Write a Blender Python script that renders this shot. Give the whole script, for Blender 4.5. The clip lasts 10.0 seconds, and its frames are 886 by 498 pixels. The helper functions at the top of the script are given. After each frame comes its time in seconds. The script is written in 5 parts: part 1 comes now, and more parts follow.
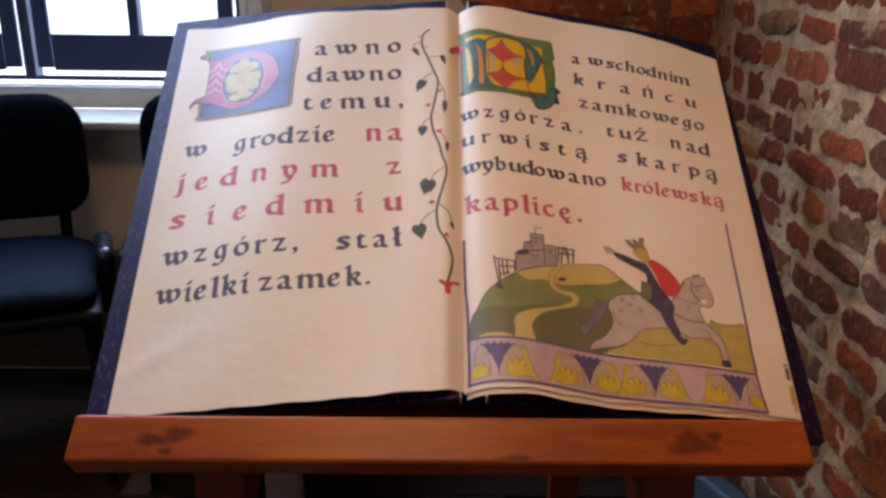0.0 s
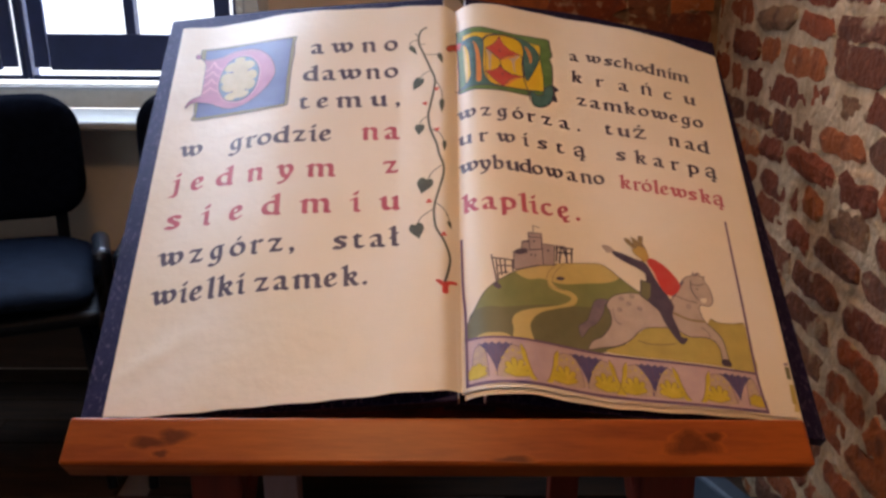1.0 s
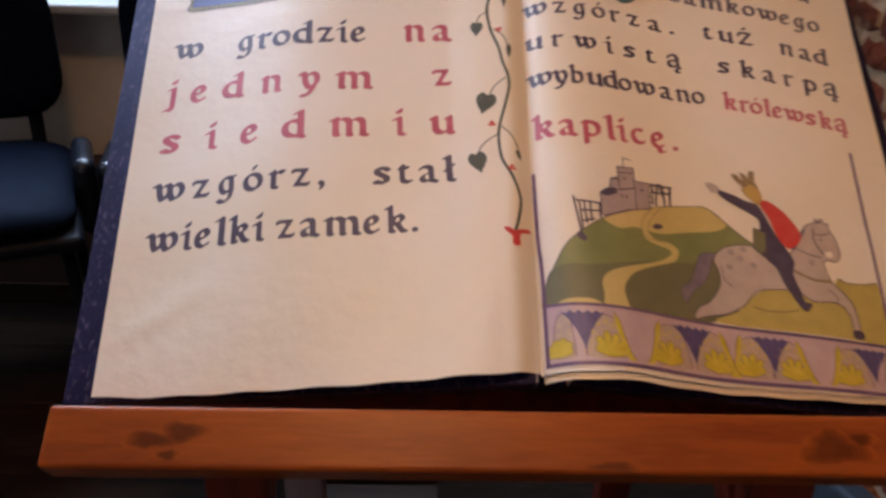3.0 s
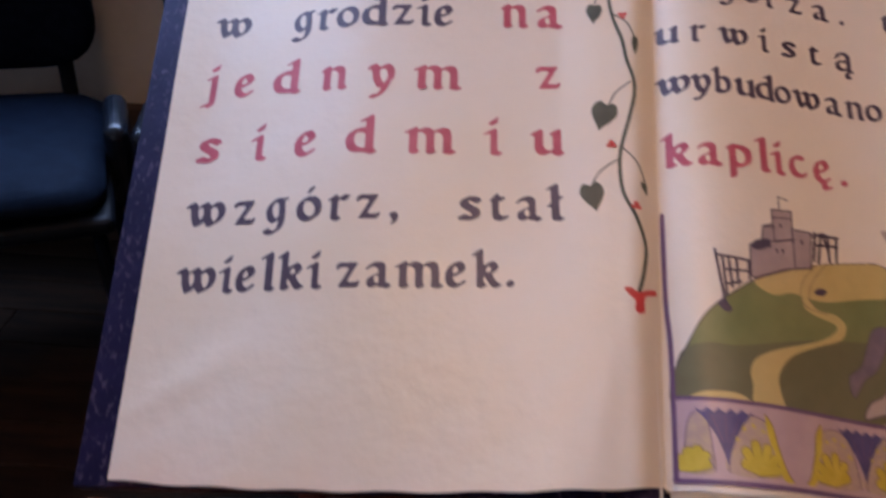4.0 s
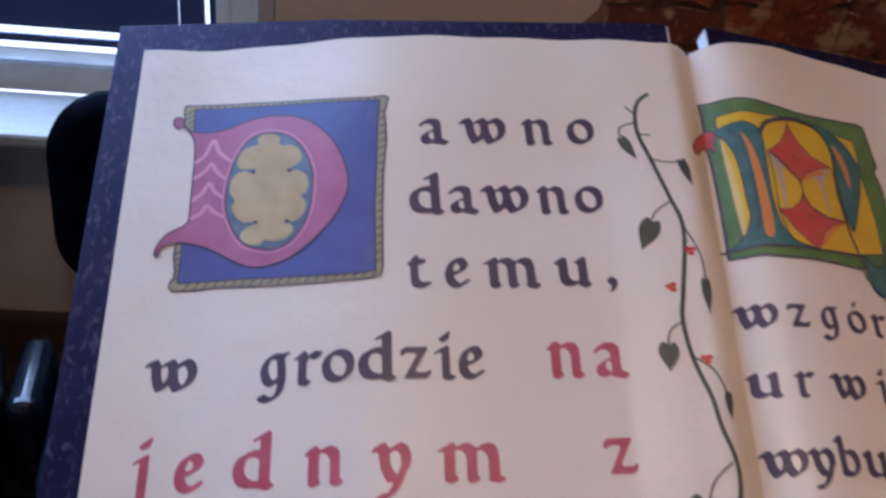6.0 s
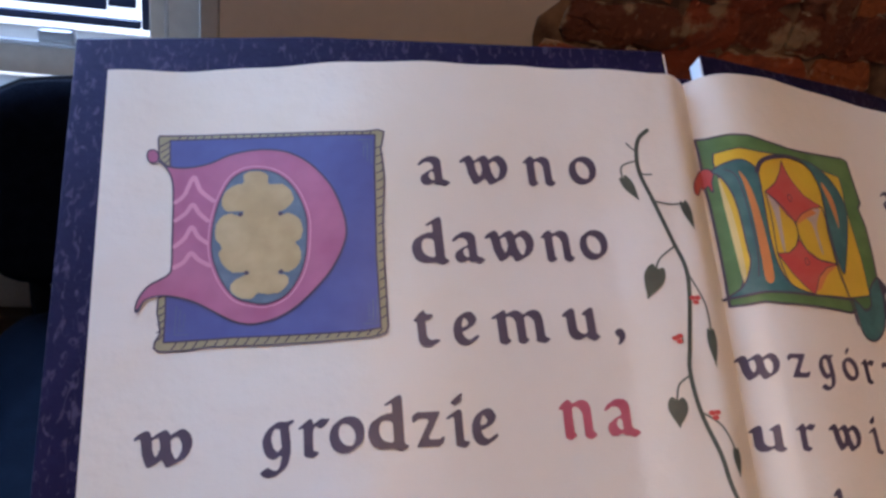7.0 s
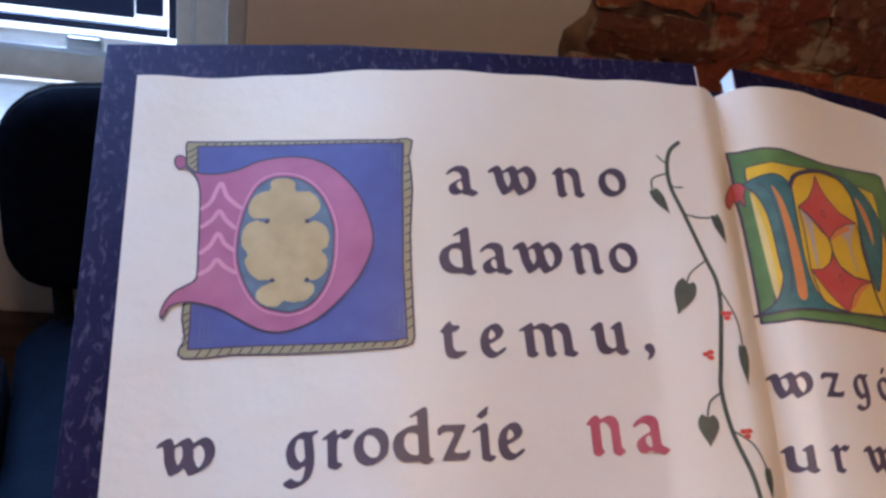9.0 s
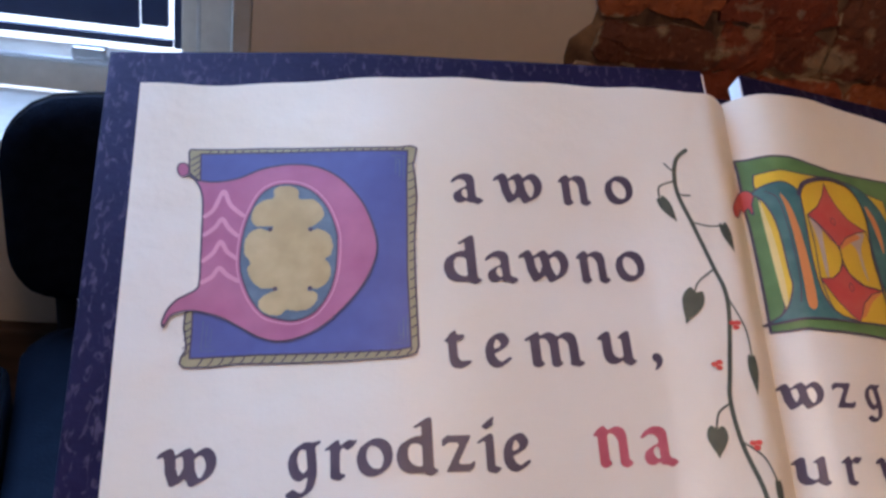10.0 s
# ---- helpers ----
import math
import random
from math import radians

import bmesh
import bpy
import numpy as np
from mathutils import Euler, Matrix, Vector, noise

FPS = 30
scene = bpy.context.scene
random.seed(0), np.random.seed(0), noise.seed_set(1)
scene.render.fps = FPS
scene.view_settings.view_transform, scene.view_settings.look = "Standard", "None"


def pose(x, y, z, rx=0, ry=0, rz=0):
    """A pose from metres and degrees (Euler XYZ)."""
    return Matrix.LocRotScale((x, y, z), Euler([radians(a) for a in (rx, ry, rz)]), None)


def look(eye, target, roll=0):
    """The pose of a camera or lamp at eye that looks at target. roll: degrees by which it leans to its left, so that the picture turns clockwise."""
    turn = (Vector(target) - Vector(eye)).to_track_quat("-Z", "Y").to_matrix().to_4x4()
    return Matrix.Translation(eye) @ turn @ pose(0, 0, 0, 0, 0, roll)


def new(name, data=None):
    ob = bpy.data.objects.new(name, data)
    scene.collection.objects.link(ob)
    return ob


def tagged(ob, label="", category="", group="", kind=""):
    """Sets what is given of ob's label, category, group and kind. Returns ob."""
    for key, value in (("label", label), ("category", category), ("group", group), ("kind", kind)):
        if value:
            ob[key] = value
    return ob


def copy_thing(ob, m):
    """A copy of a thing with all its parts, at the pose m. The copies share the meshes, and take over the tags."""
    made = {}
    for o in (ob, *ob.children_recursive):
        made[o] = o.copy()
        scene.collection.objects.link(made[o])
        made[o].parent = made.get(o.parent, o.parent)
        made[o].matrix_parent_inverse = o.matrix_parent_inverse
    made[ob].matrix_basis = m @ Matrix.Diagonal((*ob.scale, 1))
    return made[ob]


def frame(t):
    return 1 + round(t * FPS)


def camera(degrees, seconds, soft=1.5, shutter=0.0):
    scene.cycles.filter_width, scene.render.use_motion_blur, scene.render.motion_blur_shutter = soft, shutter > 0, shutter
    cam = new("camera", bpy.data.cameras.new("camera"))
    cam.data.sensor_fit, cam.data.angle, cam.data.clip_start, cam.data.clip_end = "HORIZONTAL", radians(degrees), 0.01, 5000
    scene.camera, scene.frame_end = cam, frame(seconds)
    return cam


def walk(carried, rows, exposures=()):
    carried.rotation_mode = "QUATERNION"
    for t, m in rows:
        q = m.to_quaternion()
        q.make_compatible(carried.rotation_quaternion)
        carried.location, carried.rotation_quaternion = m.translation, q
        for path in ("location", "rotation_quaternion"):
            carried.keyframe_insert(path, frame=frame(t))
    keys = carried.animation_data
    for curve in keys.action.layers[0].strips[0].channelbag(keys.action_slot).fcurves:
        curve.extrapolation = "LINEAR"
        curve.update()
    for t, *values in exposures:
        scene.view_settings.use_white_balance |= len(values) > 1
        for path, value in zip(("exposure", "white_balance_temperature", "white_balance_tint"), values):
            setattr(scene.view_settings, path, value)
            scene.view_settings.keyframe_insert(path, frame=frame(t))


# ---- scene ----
cam = camera(56.3, 10.0, 2.8, 0.5)
PATH = [
    (0, (-0.0046, 0.0036, 1.1973), (0.0078, 0.9488, 0.8713), 0.81),
    (0.5, (-0.0046, 0.0083, 1.1960), (0.0109, 0.9521, 0.8657), 0.74),
    (1, (-0.0002, 0.0123, 1.1964), (0.0118, 0.9569, 0.8683), 0.55),
    (1.5, (-0.0062, 0.0168, 1.1934), (0.0334, 0.9554, 0.8505), 1.27),
    (2, (-0.0298, 0.0521, 1.1909), (0.0294, 0.9822, 0.8282), 1.15),
    (2.2, (-0.0408, 0.0639, 1.1786), (0.0132, 0.9872, 0.7985), 0.14),
    (3.3, (-0.1038, 0.3600, 1.1734), (-0.0874, 1.2345, 0.6888), 2.55),
    (3.5, (-0.1102, 0.4144, 1.1765), (-0.1125, 1.2780, 0.6723), 1.94),
    (4, (-0.1427, 0.5014, 1.1951), (-0.1646, 1.3369, 0.6461), 2.88),
    (4.5, (-0.2213, 0.5982, 1.2215), (-0.1588, 1.4418, 0.6883), 3.10),
    (5, (-0.2594, 0.6642, 1.2428), (-0.1428, 1.5085, 0.7198), 4.03),
    (5.5, (-0.2524, 0.7595, 1.2673), (-0.1464, 1.6490, 0.8229), 6.05),
    (6, (-0.2665, 0.8382, 1.2873), (-0.1613, 1.7188, 0.8253), 6.11),
    (6.2, (-0.2914, 0.8693, 1.3027), (-0.1450, 1.7363, 0.8263), 6.44),
    (7.3, (-0.3542, 0.9204, 1.3389), (-0.1243, 1.7472, 0.8255), 10.61),
    (7.5, (-0.3593, 0.9187, 1.3293), (-0.1289, 1.7541, 0.8303), 10.27),
    (8, (-0.3568, 0.9173, 1.3313), (-0.1450, 1.7586, 0.8339), 10.19),
    (8.5, (-0.3557, 0.9179, 1.3316), (-0.1480, 1.7630, 0.8391), 10.44),
    (9, (-0.3514, 0.9261, 1.3297), (-0.1470, 1.7677, 0.8298), 10.59),
    (9.5, (-0.3489, 0.9355, 1.3248), (-0.1501, 1.7738, 0.8172), 10.38),
    (10, (-0.3491, 0.9305, 1.3241), (-0.1522, 1.7804, 0.8352), 10.30),
]
EXPOSURES = [(0.0, -0.31, 5950, 13), (0.5, -0.31, 6120, 13), (2.2, -0.33, 6250, 12), (3.5, -0.32, 5600, 16), (4.0, -0.48, 5150, 18), (4.5, -0.55, 4850, 19), (5.0, -0.60, 4750, 20), (5.5, -0.66, 4750, 18), (6.2, -0.66, 4950, 15), (7.5, -0.53, 5000, 12), (8.0, -0.42, 5000, 12), (10.0, -0.38, 5000, 11)]
walk(cam, [(t, look(eye, target, roll)) for t, eye, target, roll in PATH], EXPOSURES)

# ---- light ----
world = bpy.data.worlds.new("sky")
scene.world = world
world.use_nodes = True
wn, wl = world.node_tree.nodes, world.node_tree.links
sky = wn.new("ShaderNodeTexSky")
sky.sky_type = "NISHITA"
sky.sun_disc = False
sky.sun_elevation, sky.sun_rotation = radians(35), radians(140)
wn["Background"].inputs[1].default_value = 0.12
wl.new(sky.outputs[0], wn["Background"].inputs[0])


def area_lamp(name, eye, target, w, h, watts, colour, spread=180):
    data = bpy.data.lights.new(name, "AREA")
    data.shape, data.size, data.size_y, data.energy, data.color = "RECTANGLE", w, h, watts, colour
    data.spread = radians(spread)
    ob = new(name, data)
    ob.matrix_world = look(eye, target)
    return ob


area_lamp("window_daylight", (-1.08, 2.33, 1.75), (-0.75, 0.6, 0.7), 1.15, 1.4, 78, (0.66, 0.80, 1.0), 138)
# weak fill from behind the camera, added to light the page's front
area_lamp("rear_fill_light", (-1.0, -2.42, 1.6), (-0.6, 2.0, 0.7), 1.3, 1.4, 3, (1.0, 0.95, 0.92))
area_lamp("ceiling_light_glow", (-0.12, 0.45, 2.83), (0.42, 1.25, 0.8), 0.5, 0.5, 11, (1.0, 0.51, 0.18), 88)


# ---- materials ----
def material(name, colour, rough=0.6, second=None, scale=8.0, mix=(0.4, 0.7), bump=0.0, bump_scale=60.0, metal=0.0,
             stretch=(1, 1, 1), per_object=0.0, gloss=0.5, fine=0.15, depth=0.004):
    """A surface with two colours mixed by broad noise, a fine grain and a relief."""
    m = bpy.data.materials.new(name)
    m.use_nodes = True
    n, l = m.node_tree.nodes, m.node_tree.links
    b = n["Principled BSDF"]
    b.inputs["Roughness"].default_value, b.inputs["Metallic"].default_value = rough, metal
    b.inputs["Specular IOR Level"].default_value = gloss
    co = n.new("ShaderNodeTexCoord")
    mp = n.new("ShaderNodeMapping")
    mp.inputs["Scale"].default_value = stretch
    l.new(co.outputs["Object"], mp.inputs[0])
    where = mp.outputs[0]
    if per_object:
        info = n.new("ShaderNodeObjectInfo")
        add = n.new("ShaderNodeVectorMath")
        add.operation = "MULTIPLY_ADD"
        l.new(info.outputs["Random"], add.inputs[0])
        add.inputs[1].default_value = (37, 23, 11)
        l.new(where, add.inputs[2])
        where = add.outputs[0]
    big = n.new("ShaderNodeTexNoise")
    big.inputs["Scale"].default_value, big.inputs["Detail"].default_value = scale, 5
    l.new(where, big.inputs[0])
    ramp = n.new("ShaderNodeValToRGB")
    ramp.color_ramp.elements[0].position, ramp.color_ramp.elements[1].position = mix
    ramp.color_ramp.elements[0].color = (*colour, 1)
    ramp.color_ramp.elements[1].color = (*(second or colour), 1)
    l.new(big.outputs[0], ramp.inputs[0])
    grain = n.new("ShaderNodeTexNoise")
    grain.inputs["Scale"].default_value, grain.inputs["Detail"].default_value = bump_scale, 6
    l.new(where, grain.inputs[0])
    hsv = n.new("ShaderNodeHueSaturation")
    mr = n.new("ShaderNodeMapRange")
    mr.inputs["To Min"].default_value, mr.inputs["To Max"].default_value = 1 - fine, 1 + fine
    l.new(grain.outputs[0], mr.inputs[0])
    l.new(mr.outputs[0], hsv.inputs["Value"])
    l.new(ramp.outputs[0], hsv.inputs["Color"])
    last = hsv.outputs[0]
    if per_object:
        tint = n.new("ShaderNodeHueSaturation")
        m2 = n.new("ShaderNodeMapRange")
        m2.inputs["To Min"].default_value, m2.inputs["To Max"].default_value = 1 - per_object, 1 + per_object
        l.new(info.outputs["Random"], m2.inputs[0])
        l.new(m2.outputs[0], tint.inputs["Value"])
        l.new(last, tint.inputs["Color"])
        last = tint.outputs[0]
    l.new(last, b.inputs["Base Color"])
    if bump:
        bp = n.new("ShaderNodeBump")
        bp.inputs["Strength"].default_value, bp.inputs["Distance"].default_value = bump, depth
        l.new(grain.outputs[0], bp.inputs["Height"])
        l.new(bp.outputs[0], b.inputs["Normal"])
    return m


PAPER = material("paper", (0.76, 0.70, 0.62), 0.40, (0.73, 0.64, 0.49), 3.5, (0.38, 0.72), 0.42, 34, fine=0.02, gloss=0.4)
FOAM = material("white_foam", (0.82, 0.82, 0.84), 0.55, (0.7, 0.7, 0.72), 30, bump=0.1)
INK = material("dark_ink", (0.064, 0.047, 0.078), 0.45, (0.088, 0.066, 0.100), 40, fine=0.15)
RED_INK = material("red_ink", (0.42, 0.075, 0.115), 0.45, (0.50, 0.12, 0.16), 40)
BRIGHT_RED = material("bright_red", (0.55, 0.045, 0.04), 0.45, (0.5, 0.07, 0.06), 60)
BLUE = material("blue_print", (0.082, 0.092, 0.27), 0.4, (0.10, 0.115, 0.31), 25)
PINK = material("rose_print", (0.37, 0.115, 0.215), 0.4, (0.42, 0.15, 0.25), 25)
PALE_PINK = material("pale_rose_print", (0.60, 0.28, 0.38), 0.45)
GOLD = material("ochre_print", (0.44, 0.33, 0.15), 0.4, (0.50, 0.39, 0.20), 30)
ROPE = material("rope_print", (0.38, 0.34, 0.20), 0.45, (0.30, 0.27, 0.14), 60)
SLATE = material("slate_print", (0.105, 0.145, 0.20), 0.45, (0.15, 0.20, 0.25), 90)
GREEN = material("green_print", (0.10, 0.19, 0.06), 0.45, (0.14, 0.24, 0.08), 30)
YELLOW = material("yellow_print", (0.68, 0.46, 0.02), 0.42, (0.62, 0.40, 0.03), 30)
PALE_YELLOW = material("pale_yellow_print", (0.66, 0.52, 0.20), 0.45)
TEAL = material("teal_print", (0.05, 0.14, 0.14), 0.45, (0.08, 0.19, 0.18), 60)
ORANGE = material("orange_print", (0.62, 0.24, 0.07), 0.45)
CRIMSON = material("crimson_print", (0.52, 0.07, 0.06), 0.42, (0.48, 0.10, 0.08), 60)
LEAF_INK = material("leaf_ink", (0.055, 0.065, 0.05), 0.45, (0.08, 0.095, 0.07), 50)
HILL_GREEN = material("hill_green", (0.18, 0.20, 0.070), 0.45, (0.22, 0.23, 0.085), 14)
HILL_DARK = material("hill_dark", (0.14, 0.135, 0.065), 0.45, (0.17, 0.16, 0.08), 14)
SAND = material("sand_print", (0.52, 0.41, 0.14), 0.45, (0.56, 0.44, 0.18), 14)
OLIVE_SAND = material("olive_sand", (0.47, 0.38, 0.10), 0.45, (0.42, 0.33, 0.09), 14)
STONE_PRINT = material("castle_print", (0.36, 0.28, 0.28), 0.45, (0.42, 0.33, 0.32), 40)
HORSE_PRINT = material("grey_print", (0.45, 0.36, 0.31), 0.45, (0.50, 0.41, 0.35), 40)
LILAC = material("lilac_print", (0.47, 0.34, 0.36), 0.45, (0.52, 0.38, 0.38), 18)
BAND_OCHRE = material("dull_ochre_print", (0.42, 0.31, 0.26), 0.45, (0.50, 0.38, 0.24), 160)
BAND_YELLOW = material("olive_yellow_print", (0.52, 0.40, 0.025), 0.45, (0.60, 0.47, 0.05), 70)
BAND_BLUE = material("violet_blue_print", (0.075, 0.062, 0.17), 0.45, (0.10, 0.08, 0.20), 90)
BAND_SHADE = material("brown_line_print", (0.20, 0.13, 0.05), 0.45)
TAIL_PRINT = material("grey_violet_print", (0.16, 0.125, 0.17), 0.45, (0.22, 0.17, 0.20), 70)
STRAP_PRINT = material("umber_print", (0.24, 0.17, 0.08), 0.45, (0.30, 0.22, 0.11), 70)
VIOLET = material("violet_line", (0.14, 0.08, 0.17), 0.45)
COAT = material("dark_coat_print", (0.060, 0.045, 0.080), 0.45, (0.085, 0.065, 0.105), 50)
SKIN_PRINT = material("ochre_pale_print", (0.50, 0.34, 0.10), 0.45, (0.42, 0.28, 0.08), 60)
WOOD = material("orange_pine", (0.34, 0.080, 0.010), 0.34, (0.18, 0.033, 0.008), 3.0, (0.35, 0.72), 0.06, 26, stretch=(1.2, 9, 9), fine=0.26, gloss=0.16)
KNOT_TONES = [material("pine_knot", (0.30 - 0.045 * k, 0.069 - 0.0112 * k, 0.0095 - 0.0011 * k), 0.36, (0.25 - 0.04 * k, 0.054 - 0.009 * k, 0.008 - 0.001 * k), 50, fine=0.25, gloss=0.14) for k in range(5)]
RED_WOOD = material("red_stained_wood", (0.15, 0.018, 0.006), 0.4, (0.09, 0.011, 0.005), 4, stretch=(9, 9, 1.2), bump=0.06, bump_scale=26)
PALE_WOOD = material("pale_lilac_wood", (0.36, 0.24, 0.25), 0.5, (0.30, 0.20, 0.21), 4, stretch=(9, 9, 1.2), bump=0.05)
PLASTER = material("plaster", (0.70, 0.60, 0.49), 0.85, (0.62, 0.53, 0.43), 2.2, (0.35, 0.7), 0.25, 45, fine=0.06)
CEILING = material("ceiling_paint", (0.72, 0.69, 0.63), 0.9, (0.66, 0.63, 0.57), 1.5, bump=0.15)
# lime mortar of the unlit north wall, its shade put into the colour
SHADED_MORTAR = material("shaded_mortar", (0.25, 0.145, 0.075), 0.95, (0.07, 0.036, 0.02), 16, (0.38, 0.62), 1.0, 38, fine=0.35, depth=0.010)
MORTAR = material("lime_mortar", (0.61, 0.45, 0.28), 0.95, (0.36, 0.24, 0.13), 14, (0.36, 0.68), 1.0, 55, fine=0.35, depth=0.016)
FRAME_WHITE = material("white_paint", (0.64, 0.62, 0.56), 0.45, (0.56, 0.54, 0.48), 6, bump=0.05, gloss=0.35)
# dark sash paint, with the blue flare of the bright window mixed in
SASH_PAINT_FLARE = material("dark_sash_flare", (0.030, 0.045, 0.13), 0.35, (0.022, 0.035, 0.10), 9, bump=0.08)
SILL_WHITE = material("sill_white", (0.52, 0.52, 0.50), 0.5, (0.46, 0.46, 0.44), 9, bump=0.04, gloss=0.3)
STEEL = material("steel", (0.55, 0.55, 0.56), 0.3, metal=1.0)
PLASTIC = material("black_plastic", (0.004, 0.005, 0.008), 0.5, (0.006, 0.007, 0.010), 20, gloss=0.09, bump=0.12, bump_scale=180)
PLATE = material("glossy_black_plastic", (0.006, 0.008, 0.013), 0.22, (0.008, 0.010, 0.015), 20, gloss=0.5)
FABRIC = material("navy_fabric", (0.002, 0.0035, 0.009), 0.95, (0.004, 0.006, 0.013), 60, bump=0.5, bump_scale=420, fine=0.3, gloss=0.06)
VINYL = material("black_vinyl", (0.003, 0.006, 0.014), 0.8, (0.005, 0.009, 0.019), 30, gloss=0.05, bump=0.15, bump_scale=260)
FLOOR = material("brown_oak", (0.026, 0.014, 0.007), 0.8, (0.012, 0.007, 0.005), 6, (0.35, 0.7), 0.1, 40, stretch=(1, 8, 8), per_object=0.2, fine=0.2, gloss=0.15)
GREY_BOARD = material("grey_blue_board", (0.085, 0.11, 0.14), 0.7, (0.055, 0.075, 0.10), 7, bump=0.1)
PALE_EDGE = material("pale_blue_edge", (0.20, 0.25, 0.30), 0.6, (0.14, 0.18, 0.23), 20, bump=0.2)
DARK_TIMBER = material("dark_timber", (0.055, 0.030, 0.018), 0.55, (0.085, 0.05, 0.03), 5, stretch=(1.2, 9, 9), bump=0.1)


def marbled():
    """The cover paper: near-black violet with short pale worn flecks."""
    m = material("marbled_cover", (0.0050, 0.0030, 0.014), 0.55, (0.009, 0.0058, 0.024), 30, (0.4, 0.65), 0.15, 150, gloss=0.34)
    n, l = m.node_tree.nodes, m.node_tree.links
    b = n["Principled BSDF"]
    old = b.inputs["Base Color"].links[0].from_socket
    # the bluish sheen of the window light is put into this tint
    b.inputs["Specular Tint"].default_value = (0.42, 0.40, 1.0, 1)
    co = n.new("ShaderNodeTexCoord")
    mp = n.new("ShaderNodeMapping")
    mp.inputs["Scale"].default_value = (1.0, 0.45, 1.0)
    mp.inputs["Rotation"].default_value = (0, 0, 0.5)
    l.new(co.outputs["Object"], mp.inputs[0])
    t = n.new("ShaderNodeTexNoise")
    t.inputs["Scale"].default_value, t.inputs["Detail"].default_value, t.inputs["Distortion"].default_value = 210, 3, 0.8
    l.new(mp.outputs[0], t.inputs[0])
    r = n.new("ShaderNodeValToRGB")
    r.color_ramp.elements[0].position, r.color_ramp.elements[1].position = 0.55, 0.70
    l.new(t.outputs[0], r.inputs[0])
    mx = n.new("ShaderNodeMix")
    mx.data_type = "RGBA"
    l.new(r.outputs[0], mx.inputs[0])
    l.new(old, mx.inputs[6])
    mx.inputs[7].default_value = (0.060, 0.046, 0.072, 1)
    l.new(mx.outputs[2], b.inputs["Base Color"])
    return m


def brickwork():
    """Old brick: each of its own tint, with dark burnt patches, pale salts and smears of lime."""
    m = bpy.data.materials.new("old_brick")
    m.use_nodes = True
    n, l = m.node_tree.nodes, m.node_tree.links
    b = n["Principled BSDF"]
    b.inputs["Roughness"].default_value = 0.92
    info = n.new("ShaderNodeObjectInfo")
    island = n.new("ShaderNodeNewGeometry")
    add = n.new("ShaderNodeMath")
    l.new(info.outputs["Random"], add.inputs[0])
    l.new(island.outputs["Random Per Island"], add.inputs[1])
    wrap = n.new("ShaderNodeMath")
    wrap.operation = "FRACT"
    l.new(add.outputs[0], wrap.inputs[0])
    tint = n.new("ShaderNodeValToRGB")
    ramp = tint.color_ramp
    ramp.elements[0].position, ramp.elements[0].color = 0.0, (0.13, 0.040, 0.016, 1)
    ramp.elements[1].position, ramp.elements[1].color = 1.0, (0.27, 0.14, 0.060, 1)
    for at, colour in ((0.22, (0.19, 0.038, 0.013, 1)), (0.42, (0.31, 0.068, 0.017, 1)), (0.58, (0.36, 0.105, 0.026, 1)), (0.74, (0.25, 0.055, 0.015, 1)), (0.88, (0.15, 0.060, 0.03, 1))):
        ramp.elements.new(at).color = colour
    l.new(wrap.outputs[0], tint.inputs[0])
    geo = n.new("ShaderNodeNewGeometry")
    layers = tint.outputs[0]
    for scale, lo, hi, colour, how in ((22, 0.52, 0.72, (0.085, 0.032, 0.022, 1), 0.75), (34, 0.64, 0.72, (0.46, 0.35, 0.22, 1), 0.45), (10, 0.61, 0.66, (0.50, 0.37, 0.21, 1), 0.6), (75, 0.58, 0.75, (0.44, 0.16, 0.08, 1), 0.5)):
        t = n.new("ShaderNodeTexNoise")
        t.inputs["Scale"].default_value, t.inputs["Detail"].default_value = scale, 5
        l.new(geo.outputs["Position"], t.inputs[0])
        r = n.new("ShaderNodeMapRange")
        r.inputs["From Min"].default_value, r.inputs["From Max"].default_value, r.inputs["To Max"].default_value = lo, hi, how
        l.new(t.outputs[0], r.inputs[0])
        mx = n.new("ShaderNodeMix")
        mx.data_type = "RGBA"
        l.new(r.outputs[0], mx.inputs[0])
        l.new(layers, mx.inputs[6])
        mx.inputs[7].default_value = colour
        layers = mx.outputs[2]
    # lime left along the arrises, in ragged tongues
    span = n.new("ShaderNodeTexCoord")
    apart = n.new("ShaderNodeSeparateXYZ")
    l.new(span.outputs["Generated"], apart.inputs[0])
    reach = []
    for k, start in ((0, 0.84), (2, 0.52)):
        off = n.new("ShaderNodeMath")
        off.operation = "SUBTRACT"
        l.new(apart.outputs[k], off.inputs[0])
        off.inputs[1].default_value = 0.5
        size = n.new("ShaderNodeMath")
        size.operation = "ABSOLUTE"
        l.new(off.outputs[0], size.inputs[0])
        r = n.new("ShaderNodeMapRange")
        r.inputs["From Min"].default_value, r.inputs["From Max"].default_value = start / 2, 0.5
        l.new(size.outputs[0], r.inputs[0])
        reach.append(r.outputs[0])
    most = n.new("ShaderNodeMath")
    most.operation = "MAXIMUM"
    l.new(reach[0], most.inputs[0])
    l.new(reach[1], most.inputs[1])
    tongues = n.new("ShaderNodeTexNoise")
    tongues.inputs["Scale"].default_value, tongues.inputs["Detail"].default_value = 26, 6
    l.new(geo.outputs["Position"], tongues.inputs[0])
    both = n.new("ShaderNodeMath")
    both.operation = "MULTIPLY_ADD"
    l.new(tongues.outputs[0], both.inputs[0])
    both.inputs[1].default_value = 2.6
    l.new(most.outputs[0], both.inputs[2])
    cut = n.new("ShaderNodeMapRange")
